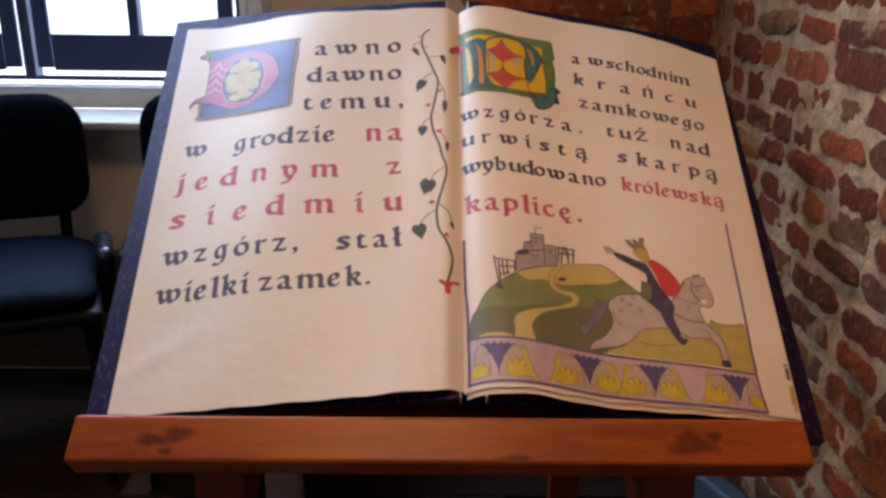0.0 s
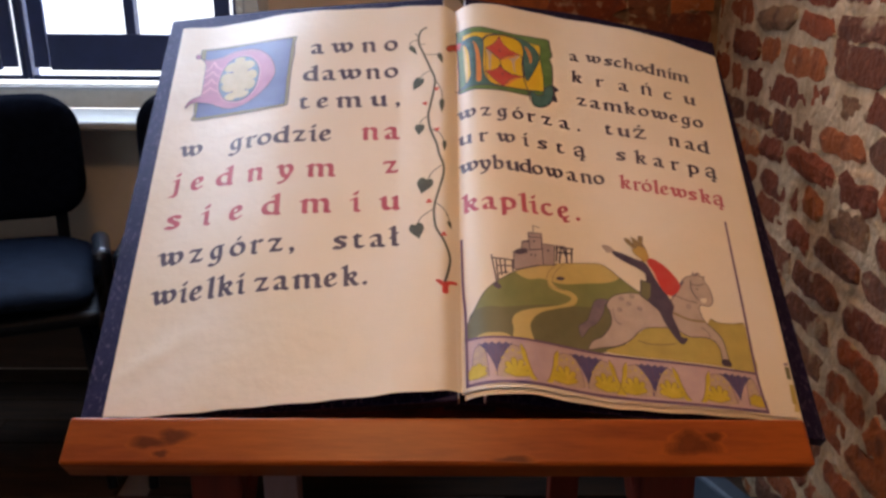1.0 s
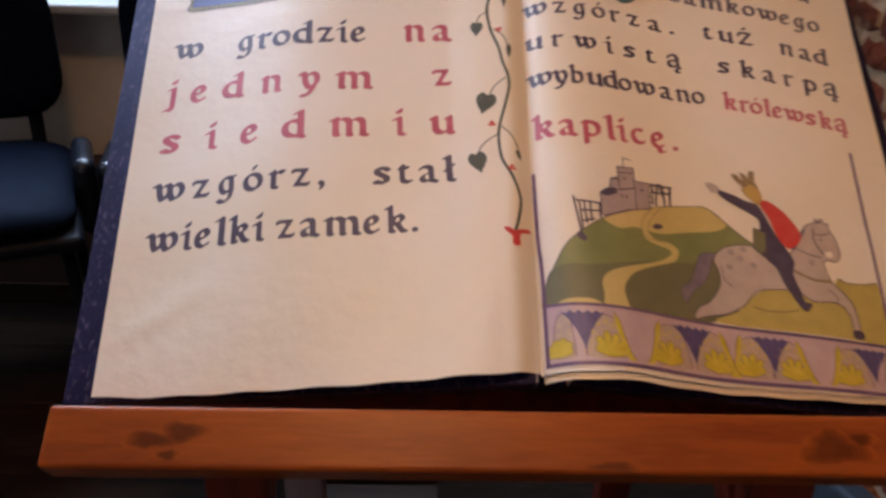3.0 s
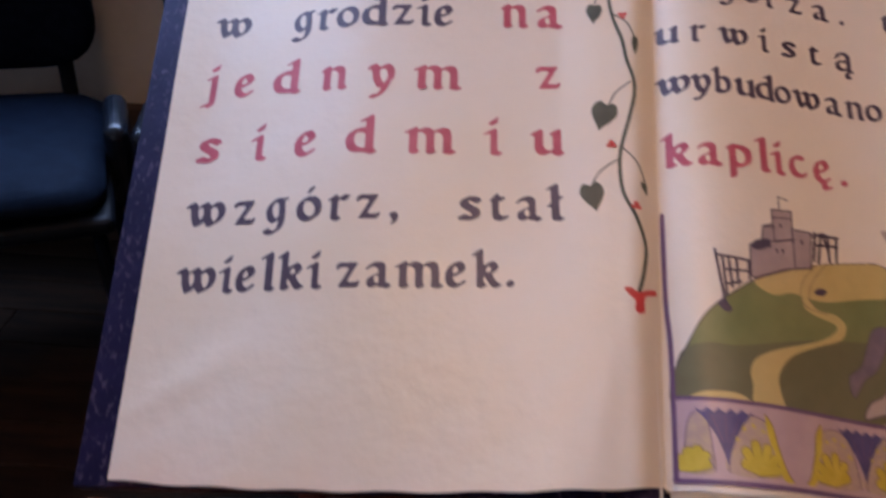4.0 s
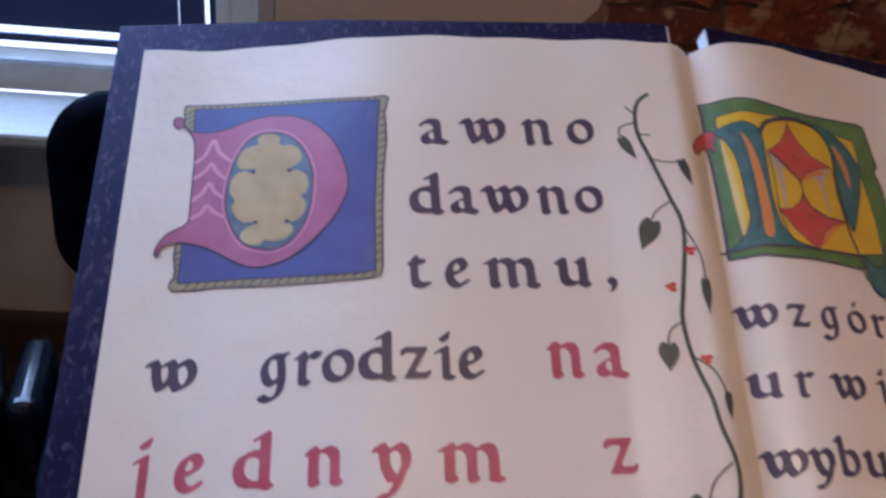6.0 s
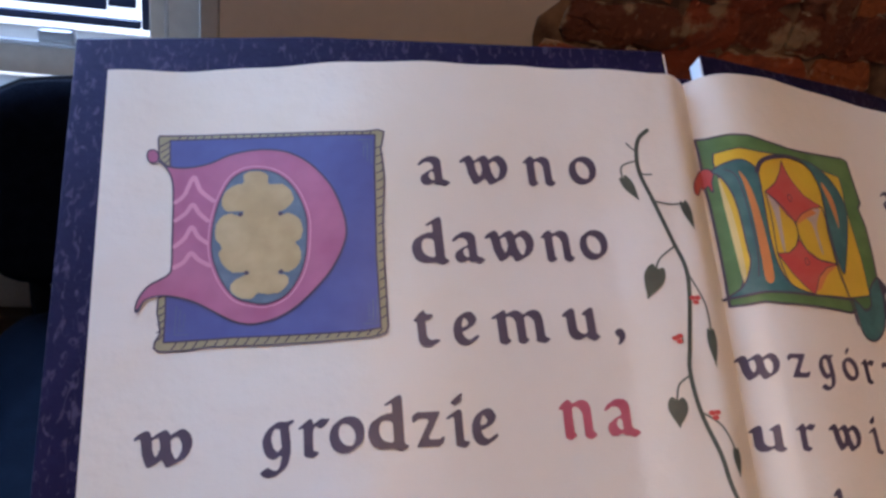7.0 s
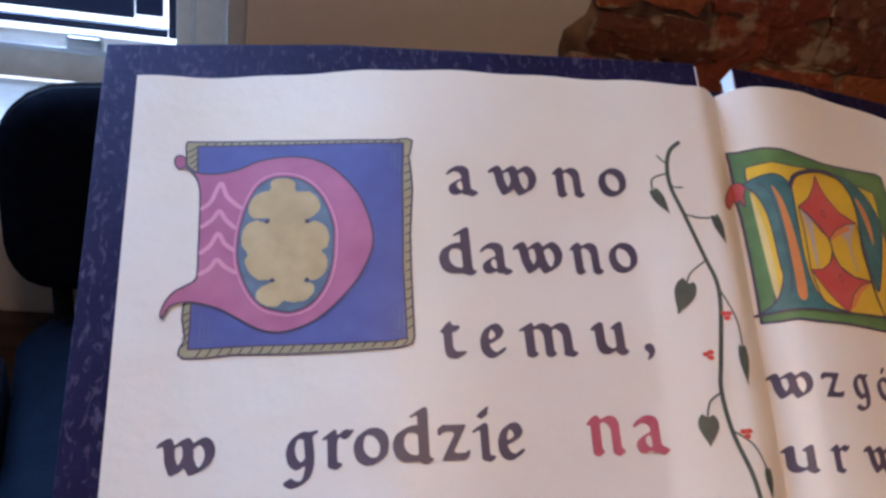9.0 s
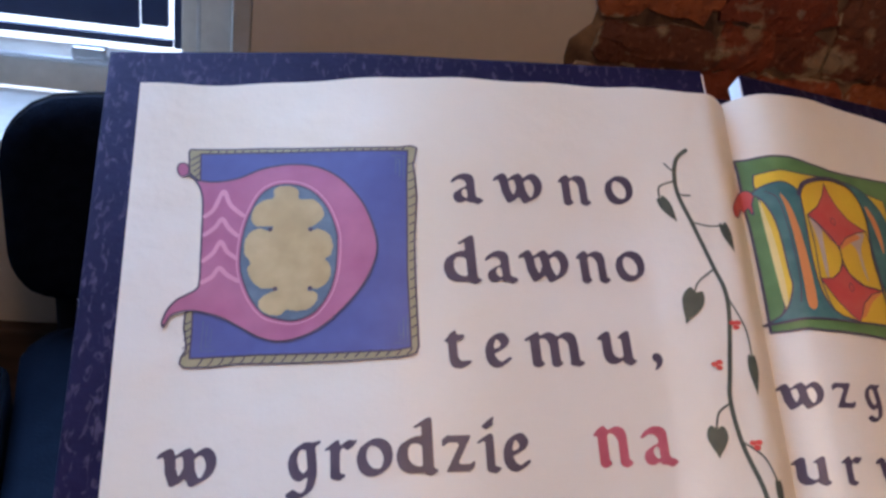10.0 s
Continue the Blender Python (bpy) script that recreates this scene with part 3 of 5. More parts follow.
book = thing("book", BOOK, "large open picture book with parchment-coloured pages, lying on the lectern", "book")
THICK = 0.020
L_CORNERS = ((-0.510, 0.017), (-0.0115, 0.035), (-0.0295, 0.8430), (-0.3450, 0.8445), (-0.5408, 0.8343))
R_CORNERS = ((0.025, 0.037), (0.4976, 0.0165), (0.4955, 0.8295), (0.2200, 0.8505), (0.0120, 0.8470))
for corners, height in ((L_CORNERS, left_board), (R_CORNERS, right_board)):
    inner = (1, 2) if height is left_board else (4, 0)
    cover = part("cover", prism(corners, lambda u, v: height(u, v) - THICK, height, 0.0012), COVER, book, "dark violet marbled cover board")
    a, b = corners[inner[0]], corners[inner[1]]
    s = 0.0016 if height is left_board else -0.0016
    quad = ((a[0], a[1] + 0.003), (a[0] + s, a[1] + 0.003), (b[0] + s, b[1] - 0.003), (b[0], b[1] - 0.003))
    if s < 0:
        quad = ((a[0] + s, a[1] - 0.003), (b[0] + s, b[1] + 0.003), (b[0], b[1] + 0.003), (a[0], a[1] - 0.003))
    part("core_edge", prism(quad, lambda u, v: height(u, v) - THICK + 0.002, lambda u, v: height(u, v) - 0.001), FOAM, cover, "white foam core at the hinge")
part("spine", prism(((-0.03, 0.042), (0.04, 0.040), (0.030, 0.842), (-0.04, 0.842)), lambda u, v: -0.034, lambda u, v: -0.012, 0.002), COVER, book)


def sheet(name, bl, br, tr, tl, lift, bow, label, columns=110, rows=70, thick=0.0008, foot=0.0):
    """A sheet of paper laid over the page surface between four corners."""
    s = np.linspace(0, 1, columns + 1)
    s = s ** 1.6 if abs(bl[0] - GUTTER) < abs(br[0] - GUTTER) else 1 - (1 - s) ** 1.6
    t = np.linspace(0, 1, rows + 1)
    S, T = np.meshgrid(s, t)
    P = [np.array(p) for p in (bl, br, tr, tl)]
    rag = 0.0007 * np.sin(40 * S) * (np.abs(2 * T - 1) ** 30)
    u = (P[0][0] * (1 - S) + P[1][0] * S) * (1 - T) + (P[3][0] * (1 - S) + P[2][0] * S) * T
    v = (P[0][1] * (1 - S) + P[1][1] * S) * (1 - T) + (P[3][1] * (1 - S) + P[2][1] * S) * T + rag + 4 * S * (1 - S) * (bow * T + foot * (1 - T))
    n = page_height(u, v) + lift
    top = np.stack([u, v, n], -1).reshape(-1, 3)
    low = top - (0, 0, thick)
    w, k = columns + 1, (columns + 1) * (rows + 1)
    faces = []
    for j in range(rows):
        for i in range(columns):
            a = j * w + i
            faces.append((a, a + 1, a + w + 1, a + w))
            faces.append((k + a, k + a + w, k + a + w + 1, k + a + 1))
    rim = list(range(w)) + [j * w + columns for j in range(1, rows + 1)] + [rows * w + i for i in range(columns - 1, -1, -1)] + [j * w for j in range(rows - 1, 0, -1)]
    faces += [(q, p, k + p, k + q) for p, q in zip(rim, rim[1:] + rim[:1])]
    me = bpy.data.meshes.new(name)
    me.from_pydata(np.concatenate([top, low]).tolist(), [], faces)
    me.materials.append(PAPER)
    me.shade_smooth()
    me.set_sharp_from_angle(angle=radians(40))
    ob = new(name, me)
    ob.parent = book
    return tagged(ob, label)


page_l = sheet("page", (-0.4785, 0.0245), (GUTTER, 0.0465), (GUTTER, 0.8145), (-0.5105, 0.7968), 0.0, 0.004, "cream page with black and red lettering and a vine", foot=-0.008)
page_r = sheet("page", (GUTTER, 0.0440), (0.4525, 0.0385), (0.4870, 0.7765), (GUTTER, 0.8180), 0.0, 0.030, "cream page with lettering and a painted scene")
under = sheet("under_page", (GUTTER + 0.004, 0.036), (0.4640, 0.033), (0.4868, 0.7740), (GUTTER + 0.004, 0.812), -0.0042, 0.029, "edge of the next page underneath", 60, 30)

# ---- print on the pages ----
BASE, LAYER = 0.0003, 0.00007


def contour(field, u0, v0, du, dv):
    """Points and faces of the area where field (rows of v, columns of u) is above zero."""
    inside = field > 0
    rows, cols = field.shape
    verts, index, faces = [], {}, []

    def corner(i, j):
        key = (i, j)
        if key not in index:
            index[key] = len(verts)
            verts.append((u0 + i * du, v0 + j * dv))
        return index[key]

    def cross(i, j, i2, j2):
        key = (i, j, i2, j2) if (i, j) < (i2, j2) else (i2, j2, i, j)
        if key not in index:
            i, j, i2, j2 = key
            a, b = field[j, i], field[j2, i2]
            t = a / (a - b)
            index[key] = len(verts)
            verts.append((u0 + (i + (i2 - i) * t) * du, v0 + (j + (j2 - j) * t) * dv))
        return index[key]

    some = inside[:-1, :-1] | inside[1:, :-1] | inside[:-1, 1:] | inside[1:, 1:]
    for j, i in zip(*np.nonzero(some)):
        ring = ((i, j), (i + 1, j), (i + 1, j + 1), (i, j + 1))
        poly = []
        for k in range(4):
            (a, b), (c, d) = ring[k], ring[(k + 1) % 4]
            if inside[b, a]:
                poly.append(corner(a, b))
            if inside[b, a] != inside[d, c]:
                poly.append(cross(a, b, c, d))
        if len(poly) > 2:
            faces.append(poly)
    return np.array(verts), faces


def inked(name, field, u0, v0, du, dv, mat, parent, layer, label=""):
    """The area where field is above zero, as a thin skin of print on the page."""
    xy, faces = contour(field, u0, v0, du, dv)
    n = page_height(xy[:, 0], xy[:, 1]) + BASE + LAYER * layer
    me = bpy.data.meshes.new(name)
    me.from_pydata(np.column_stack([xy, n]).tolist(), [], faces)
    me.materials.append(mat)
    me.shade_smooth()
    ob = new(name, me)
    ob.parent = parent
    return tagged(ob, label)


def rounded(points, closed=True, steps=6):
    """A smooth line through points."""
    p = np.array(points, float)
    k = len(p)
    out = []
    for i in range(k if closed else k - 1):
        if closed:
            a, b, c, d = p[i - 1], p[i], p[(i + 1) % k], p[(i + 2) % k]
        else:
            a, b, c, d = p[max(i - 1, 0)], p[i], p[i + 1], p[min(i + 2, k - 1)]
        for s in range(steps):
            t = s / steps
            out.append(0.5 * (2 * b + (c - a) * t + (2 * a - 5 * b + 4 * c - d) * t * t + (3 * b - a - 3 * c + d) * t ** 3))
    if not closed:
        out.append(p[-1])
    return np.array(out)


def distance(line, closed, x, y):
    """Distance of grid points from a line of segments, and which lie inside it."""
    best = np.full(x.shape, 9.0)
    odd = np.zeros(x.shape, bool)
    k = len(line)
    for i in range(k if closed else k - 1):
        (ax, ay), (bx, by) = line[i], line[(i + 1) % k]
        dx, dy = bx - ax, by - ay
        t = np.clip(((x - ax) * dx + (y - ay) * dy) / max(dx * dx + dy * dy, 1e-12), 0, 1)
        best = np.minimum(best, np.hypot(x - ax - t * dx, y - ay - t * dy))
        if closed and ay != by:
            odd ^= ((ay > y) != (by > y)) & (x < ax + (y - ay) / (by - ay) * dx)
    return best, odd


def grid(line, pad, cell):
    lo, hi = line.min(0) - pad, line.max(0) + pad
    nx, ny = np.ceil((hi - lo) / cell).astype(int) + 1
    x, y = np.meshgrid(lo[0] + np.arange(nx) * cell, lo[1] + np.arange(ny) * cell)
    return lo, x, y


def fill(name, points, mat, parent, layer, cell=0.0025, smooth=True, grow=0.0, label=""):
    line = rounded(points) if smooth else np.array(points, float)
    lo, x, y = grid(line, 0.004 + grow, cell)
    d, odd = distance(line, True, x, y)
    return inked(name, np.where(odd, d, -d) + grow, lo[0], lo[1], cell, cell, mat, parent, layer, label)


def stroke(name, points, width, mat, parent, layer, cell=0.0008, closed=False, smooth=True, label=""):
    line = rounded(points, closed) if smooth else np.array(points, float)
    lo, x, y = grid(line, width + 0.002, cell)
    d, _ = distance(line, closed, x, y)
    return inked(name, width / 2 - d, lo[0], lo[1], cell, cell, mat, parent, layer, label)


def outlined(name, points, mat, line_mat, parent, layer, cell=0.002, width=0.0016, smooth=True, label=""):
    """A filled shape over a slightly larger one that shows as its drawn outline."""
    shape = fill(name, points, mat, parent, layer + 1, cell, smooth, label=label)
    line = rounded(points) if smooth else np.array(points, float)
    lo, x, y = grid(line, width + 0.002, 0.0008 if len(line) < 70 else 0.0011)
    d, _ = distance(line, True, x, y)
    inked("outline", width / 2 - d, lo[0], lo[1], x[0, 1] - x[0, 0], x[0, 1] - x[0, 0], line_mat, parent, layer + 2)
    return shape


# letters, drawn with a broad slanted nib over the built-in typeface
SCALE = 72
GLYPHS = {}
# widths of the letters in x-heights
WIDTHS = {"a": 1.03, "ą": 1.03, "w": 1.68, "n": 1.10, "ń": 1.10, "o": 0.95, "ó": 0.95, "d": 1.17, "t": 0.68, "e": 0.84, "ę": 0.84, "m": 1.92, "u": 1.24, "z": 0.95, "g": 1.0,
          "r": 0.79, "i": 0.56, "k": 1.17, "j": 0.58, "y": 1.12, "s": 0.96, "p": 1.12, "h": 1.10, "b": 1.02, "c": 0.80}
# pen flags and feet: a start and an end, across the letter's width and up in x-heights
HEAD, FOOT = ((-0.08, 0.84), (0.10, 0.98)), ((0.90, 0.07), (1.08, 0.0))
TALL = ((-0.14, 1.34), (0.06, 1.50))
FLOURISH = {
    "n": (HEAD, FOOT, ((0.10, 0.06), (0.24, 0.0))), "ń": (HEAD, FOOT, ((0.10, 0.06), (0.24, 0.0))), "m": (HEAD, FOOT, ((0.06, 0.06), (0.16, 0.0)), ((0.49, 0.06), (0.58, 0.0))),
    "u": (HEAD, FOOT, ((0.72, 0.86), (0.90, 0.98))), "r": (((-0.14, 0.84), (0.16, 0.98)), ((0.14, 0.06), (0.44, 0.0)), ((0.8, 0.84), (1.0, 0.95))),
    "i": (((-0.9, 0.84), (0.4, 0.98)), ((0.5, 0.06), (1.6, 0.0)), ((0.0, 1.30), (1.0, 1.46))), "j": (((0.0, 0.84), (0.8, 0.98)), ((0.4, 1.30), (1.0, 1.46)), ((-0.5, -0.42), (0.3, -0.3))),
    "d": (FOOT, ((0.64, 1.34), (0.92, 1.50))), "l": (((-0.9, 1.34), (0.5, 1.50)), ((0.5, 0.06), (1.6, 0.0))), "ł": (((0.1, 1.36), (0.5, 1.50)), ((0.5, 0.06), (0.95, 0.0))),
    "h": (TALL, FOOT), "b": (TALL,), "p": (HEAD,),
    "a": (FOOT, ((0.02, 0.78), (0.14, 0.86))), "ą": (FOOT, ((0.02, 0.78), (0.14, 0.86))), "t": (((0.8, 0.03), (1.1, 0.12)),), "z": (((0.02, 0.95), (0.0, 0.80)), ((0.95, 0.06), (1.0, 0.2))),
    "ż": (((0.02, 0.95), (0.0, 0.80)), ((0.95, 0.06), (1.0, 0.2))),
    "s": (((0.86, 0.92), (1.0, 0.80)), ((0.0, 0.16), (0.12, 0.06))), "c": (((0.86, 0.10), (1.0, 0.22)),)}


# letters of the old hand that the typeface lacks, as pen strokes in x-heights
EYE_STROKE = ((0.64, 0.18), (0.42, 0.03), (0.18, 0.14), (0.10, 0.50), (0.24, 0.86), (0.46, 0.95), (0.60, 0.74), (0.46, 0.54), (0.18, 0.44))
PEN = {
    "w": (((0.0, 0.86), (0.12, 0.97), (0.20, 0.80), (0.25, 0.42), (0.38, 0.06)), ((0.38, 0.06), (0.58, 0.24), (0.70, 0.50)),
          ((0.50, 0.88), (0.62, 0.97), (0.70, 0.78), (0.74, 0.40), (0.88, 0.05)), ((0.88, 0.05), (1.16, 0.22), (1.29, 0.52), (1.24, 0.82), (1.06, 0.97), (0.90, 0.84))),
    "y": (((0.0, 0.86), (0.12, 0.97), (0.20, 0.78), (0.25, 0.40), (0.42, 0.05)), ((0.42, 0.05), (0.68, 0.24), (0.80, 0.54), (0.74, 0.84), (0.56, 0.97), (0.42, 0.85)),
          ((0.66, 0.22), (0.52, -0.14), (0.30, -0.40), (0.12, -0.40))),
    "g": (((0.64, 0.92), (0.34, 0.93), (0.12, 0.64), (0.16, 0.24), (0.40, 0.06), (0.64, 0.28)), ((0.64, 0.92), (0.68, 0.50), (0.68, 0.02), (0.54, -0.32), (0.24, -0.44), (0.02, -0.34)),
          ((0.60, 0.92), (0.84, 0.98))),
    "e": (EYE_STROKE,),
    "ę": (EYE_STROKE, ((0.46, 0.04), (0.42, -0.16), (0.52, -0.28), (0.66, -0.22))),
    "k": (((-0.05, 1.34), (0.14, 1.48)), ((0.14, 1.44), (0.15, 0.75), (0.14, 0.06)), ((0.14, 0.06), (0.28, 0.02)),
          ((0.19, 0.46), (0.36, 0.84), (0.60, 0.95), (0.74, 0.76), (0.55, 0.54), (0.21, 0.48)), ((0.45, 0.50), (0.70, 0.10), (0.88, 0.03)))}


def glyph_mesh(ch):
    curve = bpy.data.curves.new("letter", "FONT")
    curve.body = ch
    ob = new("letter", curve)
    me = bpy.data.meshes.new_from_object(ob.evaluated_get(bpy.context.evaluated_depsgraph_get()))
    me.calc_loop_triangles()
    co = np.array([v.co[:2] for v in me.vertices])
    tris = [tuple(t.vertices) for t in me.loop_triangles]
    bpy.data.objects.remove(ob)
    bpy.data.curves.remove(curve)
    bpy.data.meshes.remove(me)
    return co, tris


X_HEIGHT = float(glyph_mesh("x")[0][:, 1].max())


def shifted(a, dx, dy):
    out = np.zeros_like(a)
    h, w = a.shape
    out[max(dy, 0):h + min(dy, 0), max(dx, 0):w + min(dx, 0)] = a[max(-dy, 0):h + min(-dy, 0), max(-dx, 0):w + min(-dx, 0)]
    return out


def glyph(ch):
    """The letter as points, faces and width, in x-heights from its left edge."""
    if ch in GLYPHS:
        return GLYPHS[ch]
    strokes = [rounded(p, False) if len(p) > 2 else np.array(p, float) for p in PEN.get(ch, ())]
    co, tris = (np.concatenate(strokes) * X_HEIGHT, []) if strokes else glyph_mesh(ch)
    co = co / X_HEIGHT
    pad = 0.4
    lo = co.min(0) - pad
    size = np.ceil((co.max(0) + pad - lo) * SCALE / 4).astype(int) * 4
    mask = np.zeros((size[1], size[0]), bool)
    px, py = np.meshgrid((np.arange(size[0]) + 0.5) / SCALE + lo[0], (np.arange(size[1]) + 0.5) / SCALE + lo[1])
    for a, b, c in tris:
        (ax, ay), (bx, by), (cx, cy) = co[a], co[b], co[c]
        s1 = (bx - ax) * (py - ay) - (by - ay) * (px - ax)
        s2 = (cx - bx) * (py - by) - (cy - by) * (px - bx)
        s3 = (ax - cx) * (py - cy) - (ay - cy) * (px - cx)
        mask |= ((s1 >= 0) & (s2 >= 0) & (s3 >= 0)) | ((s1 <= 0) & (s2 <= 0) & (s3 <= 0))
    thin = mask.copy()
    r = int(round(0.045 * SCALE))
    for dx, dy in ((r, 0), (-r, 0), (0, r), (0, -r)):
        thin &= shifted(mask, dx, dy)
    for line in strokes:
        thin |= distance(line, False, px, py)[0] < 0.042
    if strokes:
        mask = thin.copy()
    if ch in ".,":
        thin = mask
    top, stem = thin.shape[0], max(1, int(0.03 * SCALE))
    inside = np.nonzero(mask.any(0))[0]
    for a, b in FLOURISH.get(ch, ()):
        for t in np.linspace(0, 1, 24):
            fx, fy = a[0] + (b[0] - a[0]) * t, a[1] + (b[1] - a[1]) * t
            cx, cy = int(inside[0] + fx * (inside[-1] - inside[0])), int((fy - lo[1]) * SCALE)
            thin[max(cy - stem, 0):cy + stem, max(cx - stem, 0):cx + stem] = True
    nib = np.zeros_like(mask)
    half = (0.03 if ch in ".," else 0.105) * SCALE
    for k in np.linspace(-half, half, 19):
        nib |= shifted(thin, int(round(k * math.cos(radians(30)))), int(round(k * math.sin(radians(30)))))
    f = nib.astype(float)
    f = (f + shifted(f, 1, 0) + shifted(f, -1, 0) + shifted(f, 0, 1) + shifted(f, 0, -1)) / 5
    f = f.reshape(size[1] // 4, 4, size[0] // 4, 4).mean((1, 3)) - 0.5
    xs = np.nonzero(nib.any(0))[0]
    left = xs[0] / SCALE + lo[0]
    cell = 4 / SCALE
    xy, faces = contour(f, lo[0] - left + cell / 2, lo[1] + cell / 2, cell, cell)
    GLYPHS[ch] = xy, faces, (xs[-1] + 1) / SCALE + lo[0] - left
    return GLYPHS[ch]


def word(text, u0, v0, u1, v1, xh, mat, parent, middles, layer=0):
    """A word along the line from (u0, v0) to (u1, v1); middles: how far along it the middle of each letter stands."""
    marks = [glyph(c) for c in text]
    spread = [min(1.3, max(0.85, WIDTHS.get(c, g[2]) / g[2])) for c, g in zip(text, marks)]
    wide = [g[2] * k * xh for g, k in zip(marks, spread)]
    length = math.hypot(u1 - u0, v1 - v0)
    squeeze = min(1.0, length / max(sum(wide), 1e-6) * (1.04 if len(text) < 2 else 0.97))
    ax = ((u1 - u0) / length, (v1 - v0) / length)
    for (xy, faces, _), w, k, middle in zip(marks, wide, spread, middles):
        x, y = middle - w * squeeze / 2 + xy[:, 0] * xh * squeeze * k, xy[:, 1] * xh
        u, v = u0 + x * ax[0] - y * ax[1], v0 + x * ax[1] + y * ax[0]
        me = bpy.data.meshes.new("letter")
        me.from_pydata(np.column_stack([u, v, page_height(u, v) + BASE + LAYER * layer]).tolist(), [], faces)
        me.materials.append(mat)
        me.shade_smooth()
        new("letter", me).parent = parent


LEFT_WORDS = (
    ("awno", -0.2612, 0.6924, -0.1083, 0.7031, 0.0244, INK, (0.0116, 0.0542, 0.1018, 0.1408)),
    ("dawno", -0.2682, 0.6249, -0.1051, 0.6361, 0.0244, INK, (0.0133, 0.0438, 0.0786, 0.1189, 0.1505)),
    ("temu,", -0.2676, 0.5592, -0.1009, 0.5702, 0.0240, INK, (0.0072, 0.0375, 0.0811, 0.1311, 0.1625)),
    ("w", -0.4629, 0.4795, -0.4241, 0.4805, 0.0235, INK, (0.0193,)),
    ("grodzie", -0.3780, 0.4818, -0.2105, 0.4888, 0.0240, INK, (0.0118, 0.0367, 0.0590, 0.0875, 0.1161, 0.1375, 0.1577)),
    ("na", -0.1646, 0.4925, -0.0983, 0.4946, 0.0262, RED_INK, (0.0165, 0.0523)),
    ("jednym", -0.4631, 0.4064, -0.1985, 0.4149, 0.0254, RED_INK, (0.0072, 0.0435, 0.0889, 0.1378, 0.1851, 0.2416)),
    ("z", -0.1247, 0.4204, -0.0985, 0.4219, 0.0254, RED_INK, (0.0131,)),
    ("siedmiu", -0.4574, 0.3315, -0.0959, 0.3482, 0.0263, RED_INK, (0.0130, 0.0643, 0.1121, 0.1675, 0.2339, 0.2944, 0.3468)),
    ("wzgórz,", -0.4545, 0.2622, -0.2484, 0.2719, 0.0240, INK, (0.0187, 0.0586, 0.0903, 0.1219, 0.1505, 0.1786, 0.2028)),
    ("stał", -0.1929, 0.2740, -0.0941, 0.2803, 0.0235, INK, (0.0116, 0.0387, 0.0664, 0.0911)),
    ("wielki", -0.4519, 0.1951, -0.3145, 0.2018, 0.0235, INK, (0.0187, 0.0480, 0.0674, 0.0886, 0.1106, 0.1328)),
    ("zamek.", -0.2993, 0.2021, -0.1375, 0.2117, 0.0233, INK, (0.0114, 0.0393, 0.0758, 0.1092, 0.1371, 0.1579)))
RIGHT_WORDS = (
    ("a", 0.1987, 0.7110, 0.2156, 0.7117, 0.0187, INK, (0.0085,)),
    ("wschodnim", 0.2286, 0.7145, 0.4194, 0.6899, 0.0187, INK, (0.0129, 0.0412, 0.0588, 0.0775, 0.0990, 0.1182, 0.1392, 0.1551, 0.1754)),
    ("krańcu", 0.1957, 0.6569, 0.4218, 0.6328, 0.0190, INK, (0.0099, 0.0516, 0.0943, 0.1357, 0.1752, 0.2151)),
    ("zamkowego", 0.2003, 0.5986, 0.4249, 0.5771, 0.0191, INK, (0.0087, 0.0326, 0.0630, 0.0935, 0.1178, 0.1450, 0.1714, 0.1939, 0.2158)),
    ("wzgórza.", -0.0037, 0.5366, 0.2007, 0.5349, 0.0191, INK, (0.0122, 0.0442, 0.0712, 0.0973, 0.1202, 0.1466, 0.1770, 0.2013)),
    ("tuż", 0.2454, 0.5353, 0.3120, 0.5311, 0.0191, INK, (0.0043, 0.0296, 0.0574)),
    ("nad", 0.3531, 0.5255, 0.4241, 0.5184, 0.0191, INK, (0.0089, 0.0369, 0.0609)),
    ("urwistą", -0.0032, 0.4806, 0.2065, 0.4757, 0.0190, INK, (0.0088, 0.0376, 0.0732, 0.1055, 0.1339, 0.1638, 0.1966)),
    ("skarpą", 0.2544, 0.4785, 0.4274, 0.4631, 0.0191, INK, (0.0083, 0.0414, 0.0721, 0.1000, 0.1312, 0.1626)),
    ("wybudowano", -0.0037, 0.4201, 0.2292, 0.4217, 0.0190, INK, (0.0133, 0.0384, 0.0589, 0.0827, 0.1039, 0.1227, 0.1488, 0.1790, 0.2025, 0.2235)),
    ("królewską", 0.2539, 0.4186, 0.4279, 0.4040, 0.0186, RED_INK, (0.0082, 0.0278, 0.0436, 0.0584, 0.0725, 0.0957, 0.1198, 0.1414, 0.1639)),
    ("kaplicę.", -0.0049, 0.3408, 0.1813, 0.3421, 0.0233, RED_INK, (0.0157, 0.0445, 0.0724, 0.0964, 0.1118, 0.1331, 0.1591, 0.1820)))
for text, u0, v0, u1, v1, xh, mat, middles in LEFT_WORDS:
    word(text, u0, v0, u1, v1, xh, mat, page_l, middles)
for text, u0, v0, u1, v1, xh, mat, middles in RIGHT_WORDS:
    word(text, u0, v0, u1, v1, xh, mat, page_r, middles)

